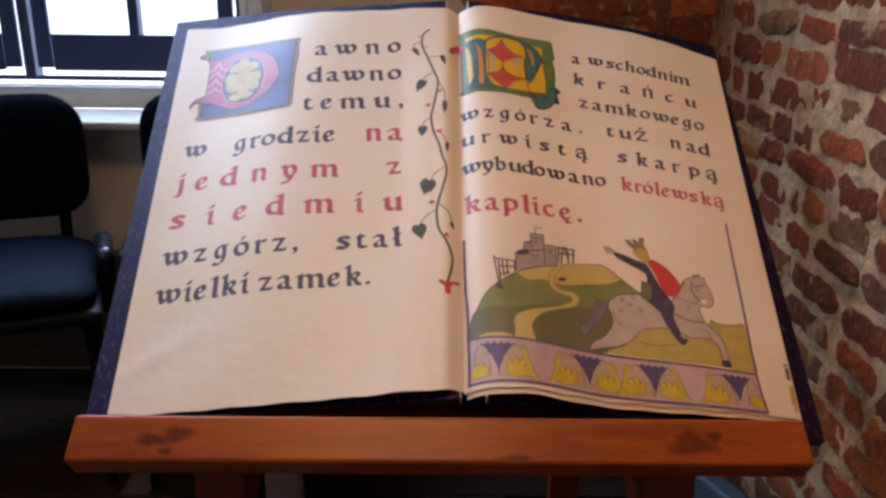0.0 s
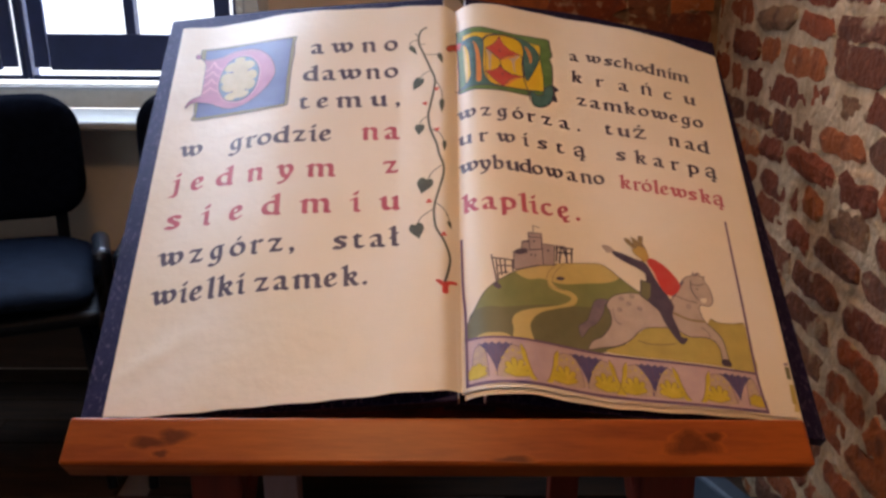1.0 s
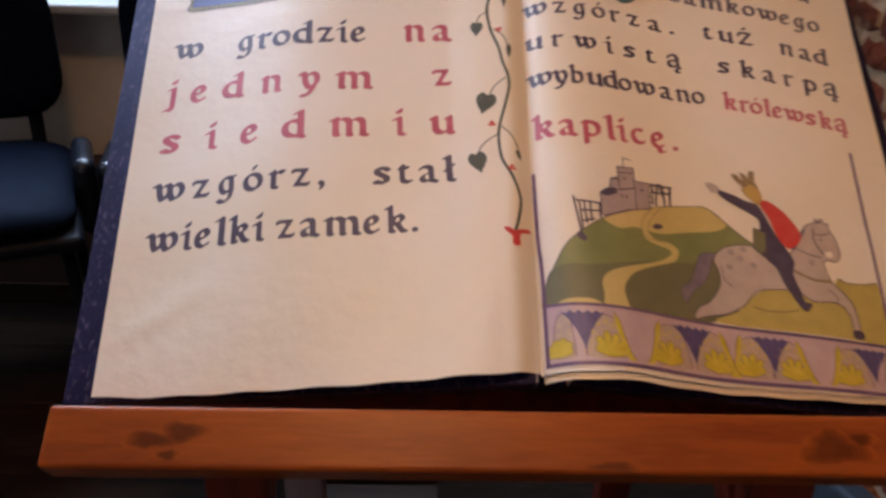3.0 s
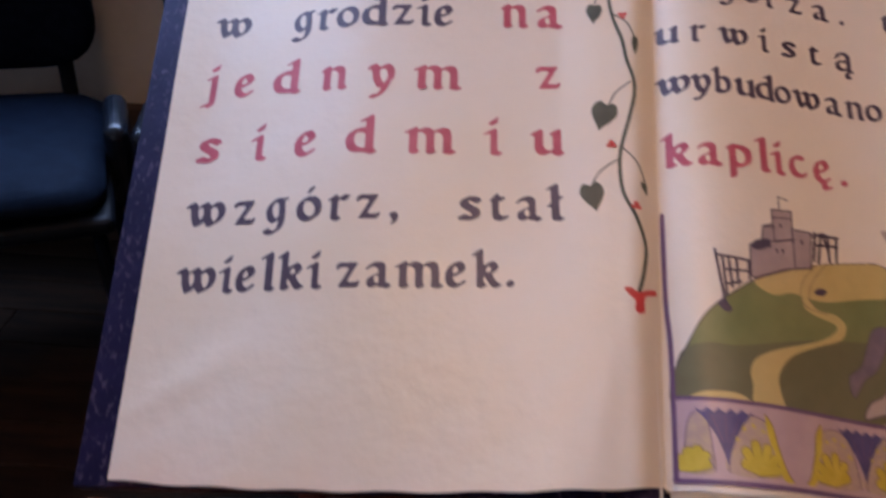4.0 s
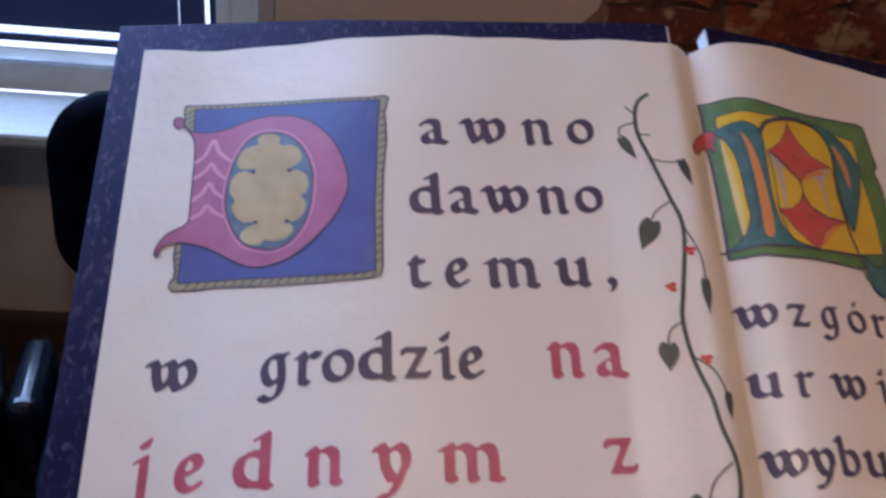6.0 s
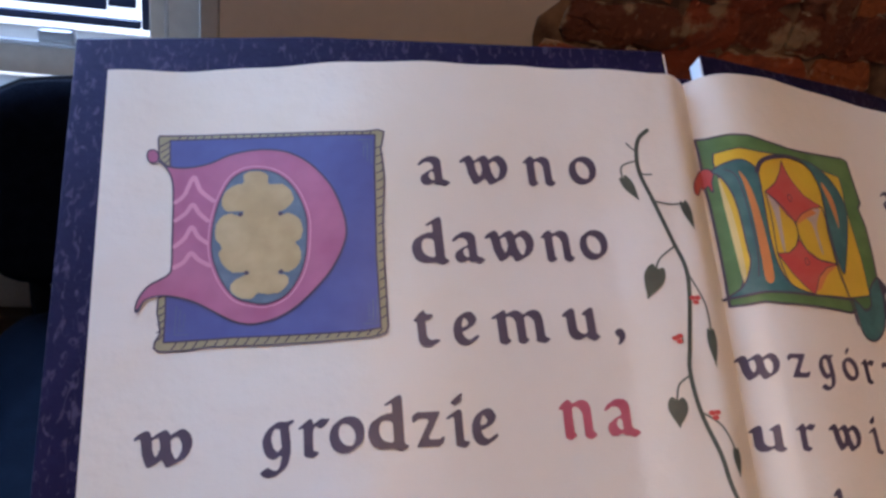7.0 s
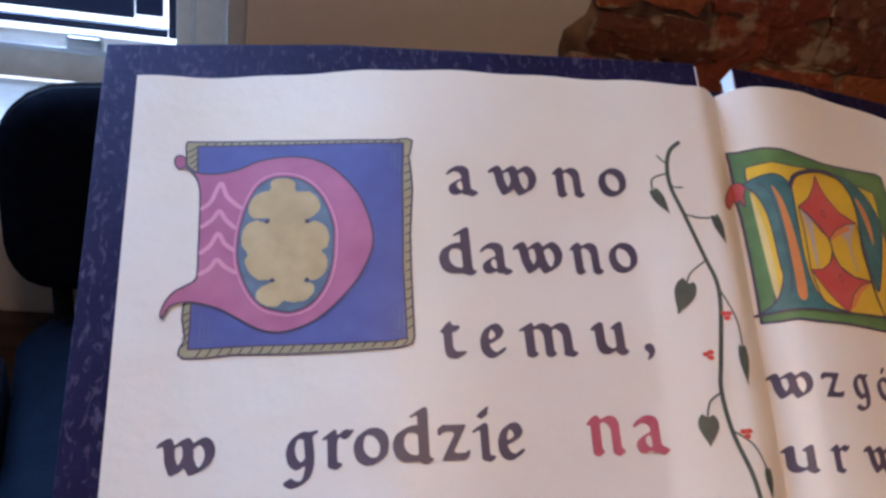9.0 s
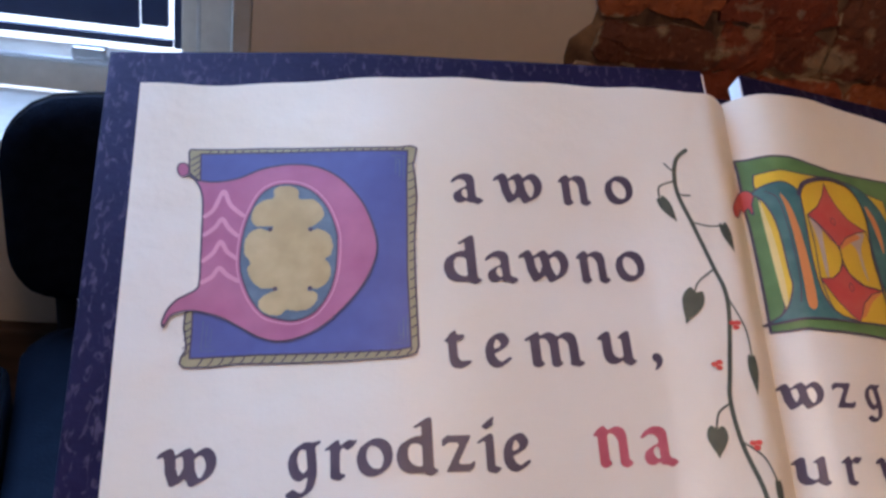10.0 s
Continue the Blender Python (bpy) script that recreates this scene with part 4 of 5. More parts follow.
# the painted initial on the left page
BOX = ((-0.4664, 0.7355), (-0.4655, 0.7385), (-0.4479, 0.7394), (-0.4090, 0.7406), (-0.3697, 0.7398), (-0.3282, 0.7393), (-0.3049, 0.7393), (-0.2943, 0.7411), (-0.2898, 0.7390), (-0.2915, 0.7288), (-0.2928, 0.7234), (-0.2915, 0.7140), (-0.2901, 0.6956), (-0.2920, 0.6573), (-0.2914, 0.6256), (-0.2904, 0.5997), (-0.2895, 0.5746), (-0.2911, 0.5697), (-0.2954, 0.5677), (-0.3029, 0.5662), (-0.3383, 0.5642), (-0.3755, 0.5635), (-0.4168, 0.5638), (-0.4351, 0.5615), (-0.4524, 0.5611), (-0.4559, 0.5637), (-0.4555, 0.5682), (-0.4523, 0.5748), (-0.4535, 0.5815), (-0.4557, 0.5904), (-0.4558, 0.6018), (-0.4348, 0.6156), (-0.4327, 0.6490), (-0.4405, 0.6991), (-0.4582, 0.7111), (-0.4643, 0.7179))
FIELD = ((-0.4573, 0.7350), (-0.4203, 0.7367), (-0.3743, 0.7367), (-0.3282, 0.7363), (-0.2970, 0.7363), (-0.2979, 0.7085), (-0.2975, 0.6697), (-0.2975, 0.6327), (-0.2959, 0.5973), (-0.2949, 0.5735), (-0.3070, 0.5712), (-0.3383, 0.5704), (-0.3695, 0.5703), (-0.4006, 0.5703), (-0.4315, 0.5689), (-0.4495, 0.5678), (-0.4497, 0.5882), (-0.4508, 0.6041), (-0.4348, 0.6156), (-0.4327, 0.6490), (-0.4405, 0.6991), (-0.4555, 0.7118))
outlined("initial_border", BOX, ROPE, INK, page_l, 0, 0.0015, 0.0014, False)
outlined("initial_field", FIELD, BLUE, INK, page_l, 2, 0.0015, 0.0012, False)


def rope(a, b, c, d, turns, slant):
    """The twists of a rope between the edges a-b and c-d."""
    for k in range(turns):
        s, e = (k + 0.5) / turns, (k + 0.5) / turns + slant
        p, q = [tuple(x + (y - x) * f for x, y in zip(*edge)) for edge, f in (((a, b), s), ((c, d), e))]
        mid = ((p[0] + q[0]) / 2 + 0.0004, (p[1] + q[1]) / 2)
        stroke("rope_twist", (p, mid, q), 0.0010, INK, page_l, 6, 0.0007)


rope((-0.4544, 0.7357), (-0.2991, 0.7360), (-0.4547, 0.7389), (-0.2990, 0.7391), 25, 0.012)
rope((-0.4474, 0.5621), (-0.2943, 0.5684), (-0.4478, 0.5674), (-0.2942, 0.5728), 21, 0.024)
rope((-0.2967, 0.7273), (-0.2946, 0.5768), (-0.2915, 0.7275), (-0.2903, 0.5769), 20, -0.02)
rope((-0.4658, 0.7310), (-0.4593, 0.7111), (-0.4575, 0.7342), (-0.4557, 0.7138), 4, -0.12)
rope((-0.4551, 0.5961), (-0.4543, 0.5661), (-0.4505, 0.5961), (-0.4500, 0.5682), 5, -0.10)
D_SHAPE = ((-0.4648, 0.7157), (-0.4559, 0.7110), (-0.4458, 0.7100), (-0.4346, 0.7114), (-0.4236, 0.7148), (-0.4103, 0.7213), (-0.3945, 0.7248), (-0.3808, 0.7251), (-0.3670, 0.7224), (-0.3532, 0.7151), (-0.3417, 0.7041), (-0.3304, 0.6881), (-0.3225, 0.6675), (-0.3199, 0.6513), (-0.3226, 0.6379), (-0.3302, 0.6214), (-0.3408, 0.6072), (-0.3533, 0.5944), (-0.3637, 0.5869), (-0.3761, 0.5818), (-0.3885, 0.5800), (-0.4012, 0.5828), (-0.4163, 0.5911), (-0.4294, 0.5983), (-0.4401, 0.6018), (-0.4507, 0.6036), (-0.4600, 0.6024), (-0.4659, 0.5988), (-0.4697, 0.5906), (-0.4711, 0.5946), (-0.4684, 0.6038), (-0.4629, 0.6115), (-0.4559, 0.6160), (-0.4499, 0.6203), (-0.4481, 0.6262), (-0.4492, 0.6489), (-0.4513, 0.6861), (-0.4538, 0.7014), (-0.4593, 0.7111))
outlined("initial_letter", D_SHAPE, PINK, INK, page_l, 7, 0.0016, 0.0015)
OVAL = ((-0.3904, 0.7074), (-0.3779, 0.7051), (-0.3664, 0.6973), (-0.3571, 0.6840), (-0.3506, 0.6660), (-0.3493, 0.6511), (-0.3503, 0.6317), (-0.3548, 0.6153), (-0.3640, 0.6017), (-0.3765, 0.5958), (-0.3871, 0.5963), (-0.4000, 0.6009), (-0.4101, 0.6128), (-0.4175, 0.6295), (-0.4201, 0.6440), (-0.4195, 0.6636), (-0.4160, 0.6811), (-0.4091, 0.6976), (-0.4005, 0.7052))
outlined("initial_eye", OVAL, SLATE, INK, page_l, 10, 0.0018, 0.0012)
stroke("eye_rim", [(u * 1.07 - 0.07 * -0.3847, v * 1.05 - 0.05 * 0.6497) for u, v in OVAL], 0.0011, PALE_PINK, page_l, 10, 0.0008, closed=True)
GOLD_LOBES = ((-0.3989, 0.6960), (-0.3986, 0.7038), (-0.3892, 0.7063), (-0.3805, 0.7026), (-0.3793, 0.6947), (-0.3685, 0.6935), (-0.3617, 0.6867), (-0.3604, 0.6778), (-0.3658, 0.6717), (-0.3712, 0.6691), (-0.3696, 0.6668), (-0.3635, 0.6683), (-0.3557, 0.6637), (-0.3526, 0.6549), (-0.3538, 0.6464), (-0.3575, 0.6433), (-0.3545, 0.6391), (-0.3533, 0.6306), (-0.3570, 0.6224), (-0.3645, 0.6192), (-0.3684, 0.6210), (-0.3692, 0.6187), (-0.3633, 0.6168), (-0.3621, 0.6109), (-0.3673, 0.6042), (-0.3768, 0.6023), (-0.3838, 0.6035), (-0.3883, 0.5993), (-0.3968, 0.6001), (-0.4033, 0.6045), (-0.4047, 0.6103), (-0.4017, 0.6149), (-0.3955, 0.6182), (-0.3912, 0.6197), (-0.3952, 0.6210), (-0.4031, 0.6206), (-0.4109, 0.6270), (-0.4147, 0.6366), (-0.4128, 0.6414), (-0.4175, 0.6488), (-0.4181, 0.6586), (-0.4142, 0.6672), (-0.4066, 0.6695), (-0.3999, 0.6675), (-0.3982, 0.6710), (-0.4100, 0.6714), (-0.4143, 0.6772), (-0.4130, 0.6874), (-0.4067, 0.6936))
outlined("gold_quatrefoil", GOLD_LOBES, GOLD, SLATE, page_l, 13, 0.0013, 0.0009)
for u, v in ((-0.3696, 0.6678), (-0.3997, 0.6685), (-0.3679, 0.6201), (-0.3932, 0.6202)):
    fill("curl", [(u + 0.0018 * math.cos(a), v + 0.0018 * math.sin(a)) for a in (0, 1.05, 2.1, 3.14, 4.2, 5.2)], INK, page_l, 16, 0.0008)
outlined("knob", ((-0.4682, 0.7255), (-0.4650, 0.7213), (-0.4658, 0.7152), (-0.4702, 0.7141), (-0.4734, 0.7186), (-0.4728, 0.7244)), PINK, INK, page_l, 4, 0.001, 0.0012)
for line in (((-0.4491, 0.6799), (-0.4430, 0.6863), (-0.4369, 0.7018), (-0.4310, 0.6902), (-0.4209, 0.6812)), ((-0.4480, 0.6644), (-0.4408, 0.6707), (-0.4362, 0.6780), (-0.4309, 0.6707), (-0.4241, 0.6642)), ((-0.4470, 0.6429), (-0.4404, 0.6495), (-0.4356, 0.6588), (-0.4303, 0.6509), (-0.4234, 0.6455)), ((-0.4461, 0.6258), (-0.4396, 0.6303), (-0.4348, 0.6374), (-0.4290, 0.6321), (-0.4206, 0.6272))):
    stroke("chevron", line, 0.0034, PALE_PINK, page_l, 10, 0.0009)
for (cu, cv), su, sv in zip(((-0.3003, 0.7314), (-0.2974, 0.5768), (-0.4422, 0.5737)), (1, 1, -1), (1, -1, -1)):
    for k in range(3):
        w = 0.003 * k
        stroke("corner_line", ((cu - su * (0.010 - w), cv - sv * w), (cu - su * w, cv - sv * w), (cu - su * w, cv - sv * (0.022 - w))), 0.0006, SLATE, page_l, 5, 0.0006, smooth=False)

# the vine between the columns
STEM = ((-0.0595, 0.7545), (-0.0686, 0.7459), (-0.0725, 0.7309), (-0.0715, 0.7119), (-0.0632, 0.6871), (-0.0509, 0.6490), (-0.0443, 0.6287), (-0.0443, 0.6062), (-0.0511, 0.5617), (-0.0543, 0.5400), (-0.0506, 0.5090), (-0.0407, 0.4777), (-0.0367, 0.4548), (-0.0301, 0.4326), (-0.0295, 0.4134), (-0.0349, 0.3875), (-0.0425, 0.3557), (-0.0441, 0.3346), (-0.0408, 0.3075), (-0.0293, 0.2837), (-0.0207, 0.2558), (-0.0234, 0.2305), (-0.0281, 0.2125))
stroke("vine_stem", STEM, 0.0036, LEAF_INK, page_l, 1, 0.0011)
for line in (((-0.0742, 0.7244), (-0.0867, 0.7189), (-0.0872, 0.7067)), ((-0.0729, 0.7344), (-0.0759, 0.7361), (-0.0802, 0.7410)), ((-0.0713, 0.7133), (-0.0670, 0.7117), (-0.0612, 0.7119)), ((-0.0632, 0.6871), (-0.0492, 0.6844), (-0.0367, 0.6853)), ((-0.0508, 0.6462), (-0.0648, 0.6352), (-0.0696, 0.6254)), ((-0.0437, 0.6235), (-0.0327, 0.5963), (-0.0316, 0.5713)), ((-0.0551, 0.5377), (-0.0646, 0.5307), (-0.0683, 0.5182)), ((-0.0509, 0.5099), (-0.0357, 0.4983), (-0.0276, 0.4792)), ((-0.0329, 0.4286), (-0.0471, 0.4163), (-0.0542, 0.4008)), ((-0.0447, 0.3435), (-0.0618, 0.3301), (-0.0702, 0.3143)), ((-0.0410, 0.3549), (-0.0275, 0.3398), (-0.0198, 0.3199))):
    stroke("twig", line, 0.0015, LEAF_INK, page_l, 1, 0.0008)


def leaf(bu, bv, tu, tv, width):
    """A heart-shaped leaf from its stalk to its tip."""
    du, dv = tu - bu, tv - bv
    pts = [(0, 0), (-0.099, 0.551), (0.08, 0.95), (0.35, 1.0), (0.65, 0.6), (0.85, 0.22), (1.0, 0.0), (0.85, -0.22), (0.65, -0.6), (0.35, -1.0), (0.08, -0.95), (-0.10, -0.55)]
    length = math.hypot(du, dv)
    line = [(bu + du * s - dv / length * w * width / 2, bv + dv * s + du / length * w * width / 2) for s, w in pts]
    fill("vine_leaf", line, LEAF_INK, page_l, 2, 0.001)


for spec in ((-0.0865, 0.7079, -0.0749, 0.6869, 0.0094), (-0.0366, 0.6859, -0.0301, 0.6611, 0.0084), (-0.0685, 0.6262, -0.0798, 0.6002, 0.0168), (-0.0318, 0.5732, -0.0321, 0.5436, 0.0082), (-0.0678, 0.5191, -0.0691, 0.4974, 0.0154), (-0.0278, 0.4805, -0.0279, 0.4590, 0.0064), (-0.0560, 0.4020, -0.0638, 0.3734, 0.0243), (-0.0714, 0.3147, -0.0655, 0.2883, 0.0216), (-0.0222, 0.3204, -0.0180, 0.3069, 0.0059)):
    leaf(*spec)
for u, v in ((-0.0404, 0.6000), (-0.0597, 0.5675), (-0.0399, 0.5074), (-0.0517, 0.3586), (-0.0294, 0.2954)):
    for k in range(3):
        a = 2.1 * k + u * 90
        fill("bud_petal", [(u + 0.0025 * math.cos(a) + 0.0028 * math.cos(b), v + 0.0025 * math.sin(a) + 0.0020 * math.sin(b)) for b in (0, 1.05, 2.1, 3.14, 4.2, 5.2)], BRIGHT_RED, page_l, 2, 0.0009)
fill("flower_petal", ((-0.0418, 0.2145), (-0.0358, 0.2153), (-0.0291, 0.2114), (-0.0216, 0.2143), (-0.0118, 0.2170), (-0.0109, 0.2123), (-0.0209, 0.2086), (-0.0234, 0.2029), (-0.0233, 0.1939), (-0.0285, 0.1917), (-0.0322, 0.1949), (-0.0320, 0.2035), (-0.0367, 0.2077)), BRIGHT_RED, page_l, 2, 0.0012)

# the painted initial on the right page
outlined("initial_border", ((-0.0054, 0.7576), (0.0024, 0.7561), (0.0218, 0.7580), (0.0396, 0.7581), (0.0589, 0.7545), (0.0836, 0.7518), (0.1155, 0.7540), (0.1414, 0.7562), (0.1565, 0.7581), (0.1635, 0.7560), (0.1639, 0.7458), (0.1648, 0.7281), (0.1661, 0.7121), (0.1604, 0.7046), (0.1639, 0.6871), (0.1630, 0.6608), (0.1604, 0.6350), (0.1414, 0.6033), (0.1144, 0.5973), (0.1128, 0.5960), (0.0841, 0.5972), (0.0636, 0.5978), (0.0408, 0.5980), (0.0231, 0.5998), (0.0090, 0.5983), (-0.0024, 0.5986), (-0.0025, 0.6079), (-0.0022, 0.6244), (-0.0023, 0.6523), (-0.0029, 0.6813), (-0.0033, 0.6951), (-0.0047, 0.7119), (-0.0043, 0.7317), (-0.0044, 0.7449)), GREEN, INK, page_r, 0, 0.002, 0.002, False)
outlined("initial_field", ((0.0056, 0.7402), (0.0280, 0.7445), (0.0479, 0.7419), (0.0691, 0.7424), (0.1191, 0.7377), (0.1450, 0.7353), (0.1452, 0.7228), (0.1423, 0.6996), (0.1438, 0.6786), (0.1451, 0.6501), (0.1434, 0.6157), (0.1150, 0.6098), (0.0716, 0.6077), (0.0351, 0.6089), (0.0061, 0.6100), (0.0095, 0.6188), (0.0098, 0.6526), (0.0086, 0.6879), (0.0063, 0.7169), (0.0045, 0.7317)), YELLOW, INK, page_r, 2, 0.0018, 0.0012, False)
fill("initial_sliver", ((0.0060, 0.7170), (0.0089, 0.7003), (0.0116, 0.6789), (0.0131, 0.6474), (0.0125, 0.6230), (0.0098, 0.6200), (0.0083, 0.6420), (0.0069, 0.6749), (0.0059, 0.7010)), PALE_YELLOW, page_r, 5, 0.0009)
outlined("initial_leg", ((0.0016, 0.7225), (0.0079, 0.7277), (0.0234, 0.7324), (0.0338, 0.7302), (0.0405, 0.7226), (0.0412, 0.7081), (0.0400, 0.6784), (0.0393, 0.6562), (0.0409, 0.6346), (0.0461, 0.6200), (0.0556, 0.6122), (0.0728, 0.6076), (0.0476, 0.6079), (0.0250, 0.6083), (0.0056, 0.6062), (-0.0065, 0.6045), (0.0057, 0.6117), (0.0127, 0.6209), (0.0179, 0.6363), (0.0173, 0.6490), (0.0167, 0.6774), (0.0146, 0.6973), (0.0096, 0.7129), (0.0051, 0.7197)), TEAL, INK, page_r, 5, 0.0014, 0.0014)
stroke("leg_line", ((0.0116, 0.7234), (0.0199, 0.7167), (0.0236, 0.6963), (0.0251, 0.6672), (0.0248, 0.6411), (0.0217, 0.6219)), 0.0010, INK, page_r, 8, 0.0008)
fill("initial_stripe", ((0.0228, 0.7210), (0.0289, 0.7114), (0.0333, 0.6918), (0.0356, 0.6583), (0.0349, 0.6202), (0.0272, 0.6187), (0.0274, 0.6432), (0.0274, 0.6783), (0.0256, 0.7056)), ORANGE, page_r, 8, 0.0011)
for line in (((0.0459, 0.6988), (0.0550, 0.6914), (0.0543, 0.6772), (0.0517, 0.6464), (0.0492, 0.6502), (0.0489, 0.6790)), ((0.0816, 0.6839), (0.1054, 0.6941), (0.0954, 0.6746), (0.0955, 0.6478), (0.0924, 0.6536), (0.0898, 0.6758))):
    fill("initial_ray", line, HORSE_PRINT, page_r, 5, 0.0009)
outlined("initial_gem", ((0.0706, 0.7364), (0.0728, 0.7266), (0.0779, 0.7156), (0.0888, 0.7036), (0.1083, 0.6964), (0.0938, 0.6917), (0.0794, 0.6842), (0.0701, 0.6743), (0.0622, 0.6805), (0.0530, 0.6930), (0.0440, 0.7014), (0.0564, 0.7109), (0.0649, 0.7228)), CRIMSON, INK, page_r, 7, 0.0013, 0.0009, False)
outlined("initial_gem", ((0.0689, 0.6588), (0.0740, 0.6495), (0.0883, 0.6417), (0.1105, 0.6407), (0.0947, 0.6351), (0.0826, 0.6252), (0.0728, 0.6076), (0.0637, 0.6150), (0.0543, 0.6247), (0.0428, 0.6428), (0.0547, 0.6441), (0.0641, 0.6512)), CRIMSON, INK, page_r, 7, 0.0013, 0.0009, False)
for line in (((0.0440, 0.7014), (0.0446, 0.6786), (0.0433, 0.6542), (0.0428, 0.6428)), ((0.0440, 0.7014), (0.0552, 0.6921), (0.0676, 0.6766), (0.0697, 0.6634), (0.0641, 0.6512)), ((0.0701, 0.6743), (0.0701, 0.6612), (0.0761, 0.6476), (0.0881, 0.6413), (0.1105, 0.6407)), ((0.1083, 0.6964), (0.1100, 0.6774), (0.1105, 0.6407)), ((0.0428, 0.6428), (0.0467, 0.6221), (0.0535, 0.6131), (0.0728, 0.6076))):
    stroke("initial_rib", line, 0.0012, INK, page_r, 9)
for line in (((0.0753, 0.6129), (0.0818, 0.6244), (0.0946, 0.6346), (0.1100, 0.6400), (0.0938, 0.6284), (0.0809, 0.6136)), ((0.0709, 0.6726), (0.0792, 0.6835), (0.0919, 0.6906), (0.0987, 0.6881), (0.0840, 0.6804))):
    fill("initial_flare", line, ORANGE, page_r, 6, 0.0009)
for u, v in ((0.0699, 0.6984), (0.0723, 0.6379)):
    stroke("ring", [(u + 0.0022 * math.cos(a), v + 0.0034 * math.sin(a)) for a in (0, 1.05, 2.1, 3.14, 4.2, 5.2)], 0.0008, INK, page_r, 10, 0.0006, closed=True)
outlined("initial_leg", ((0.0930, 0.7428), (0.1113, 0.7417), (0.1290, 0.7306), (0.1395, 0.7142), (0.1415, 0.6975), (0.1354, 0.6773), (0.1254, 0.6524), (0.1160, 0.6329), (0.1126, 0.6390), (0.1112, 0.6557), (0.1107, 0.6775), (0.1123, 0.6990), (0.1124, 0.7184), (0.1057, 0.7342)), TEAL, INK, page_r, 9, 0.0014, 0.0013)
fill("initial_stripe", ((0.1172, 0.7236), (0.1254, 0.7118), (0.1276, 0.6948), (0.1245, 0.6772), (0.1223, 0.6879), (0.1198, 0.7049), (0.1164, 0.7168)), ORANGE, page_r, 12, 0.0009)
stroke("initial_arch", ((0.0403, 0.7216), (0.0457, 0.7306), (0.0568, 0.7369), (0.0744, 0.7415), (0.0928, 0.7423), (0.1063, 0.7344), (0.1124, 0.7184), (0.1123, 0.6990), (0.1083, 0.6724), (0.1090, 0.6497), (0.1100, 0.6320), (0.1146, 0.6086), (0.1170, 0.5856)), 0.0020, INK, page_r, 13, 0.0009)
stroke("initial_arch", ((0.0402, 0.7211), (0.0457, 0.7306), (0.0568, 0.7369), (0.0744, 0.7415), (0.0915, 0.7422)), 0.0042, INK, page_r, 13, 0.0010)
stroke("initial_foot", ((-0.0087, 0.6043), (-0.0022, 0.6055), (0.0055, 0.6058), (0.0249, 0.6081), (0.0475, 0.6077), (0.0728, 0.6074), (0.1176, 0.6086)), 0.0020, INK, page_r, 9)
outlined("initial_tail", ((0.1456, 0.6223), (0.1611, 0.6351), (0.1629, 0.6171), (0.1539, 0.5913), (0.1417, 0.5771), (0.1294, 0.5728), (0.1215, 0.5780), (0.1192, 0.5954), (0.1184, 0.6085), (0.1247, 0.6060), (0.1317, 0.6005), (0.1410, 0.6062)), TEAL, INK, page_r, 8, 0.0013, 0.0018)
fill("tail_tip", ((0.1606, 0.6356), (0.1705, 0.6249), (0.1636, 0.6173), (0.1656, 0.5961), (0.1563, 0.5971), (0.1601, 0.6165)), INK, page_r, 11, 0.001)
outlined("initial_drop", ((-0.0218, 0.7068), (-0.0093, 0.7226), (-0.0017, 0.7267), (0.0027, 0.7212), (0.0006, 0.7114), (0.0007, 0.7033), (-0.0014, 0.7060), (-0.0022, 0.7099), (-0.0053, 0.7071), (-0.0097, 0.7070), (-0.0183, 0.6964), (-0.0231, 0.6973)), CRIMSON, INK, page_r, 10, 0.0010, 0.0011)

# the painted landscape
HILL = ((0.0024, 0.1459), (0.0118, 0.1657), (0.0247, 0.1902), (0.0393, 0.2057), (0.0563, 0.2181), (0.0736, 0.2295), (0.1001, 0.2407), (0.1362, 0.2535), (0.1772, 0.2618), (0.2022, 0.2641), (0.2168, 0.2555), (0.2287, 0.2438), (0.2484, 0.2262), (0.2624, 0.2163), (0.2652, 0.1915), (0.2225, 0.1304), (0.1740, 0.1111), (0.1365, 0.1127), (0.0952, 0.1124), (0.0515, 0.1149), (0.0019, 0.1142))
fill("painted_hill", HILL, HILL_GREEN, page_r, 0, 0.0025)
fill("painted_slope", ((0.0024, 0.1436), (0.0098, 0.1636), (0.0300, 0.1688), (0.0580, 0.1676), (0.1170, 0.1793), (0.1605, 0.1849), (0.1825, 0.1876), (0.2145, 0.2016), (0.2652, 0.1915), (0.2225, 0.1304), (0.1740, 0.1111), (0.1365, 0.1127), (0.0952, 0.1124), (0.0515, 0.1149), (0.0019, 0.1142)), HILL_DARK, page_r, 1, 0.0025)
fill("painted_summit", ((0.0736, 0.2295), (0.1001, 0.2407), (0.1362, 0.2535), (0.1772, 0.2618), (0.2022, 0.2641), (0.2166, 0.2544), (0.2285, 0.2427), (0.2095, 0.2323), (0.1780, 0.2268), (0.1420, 0.2189), (0.1203, 0.2205), (0.1074, 0.2219), (0.0920, 0.2173), (0.0775, 0.2224)), SAND, page_r, 2, 0.002)
fill("painted_bank", ((0.0088, 0.1184), (0.0208, 0.1257), (0.0364, 0.1266), (0.0520, 0.1250), (0.0635, 0.1176), (0.0554, 0.1141), (0.0283, 0.1158)), SAND, page_r, 3, 0.002)
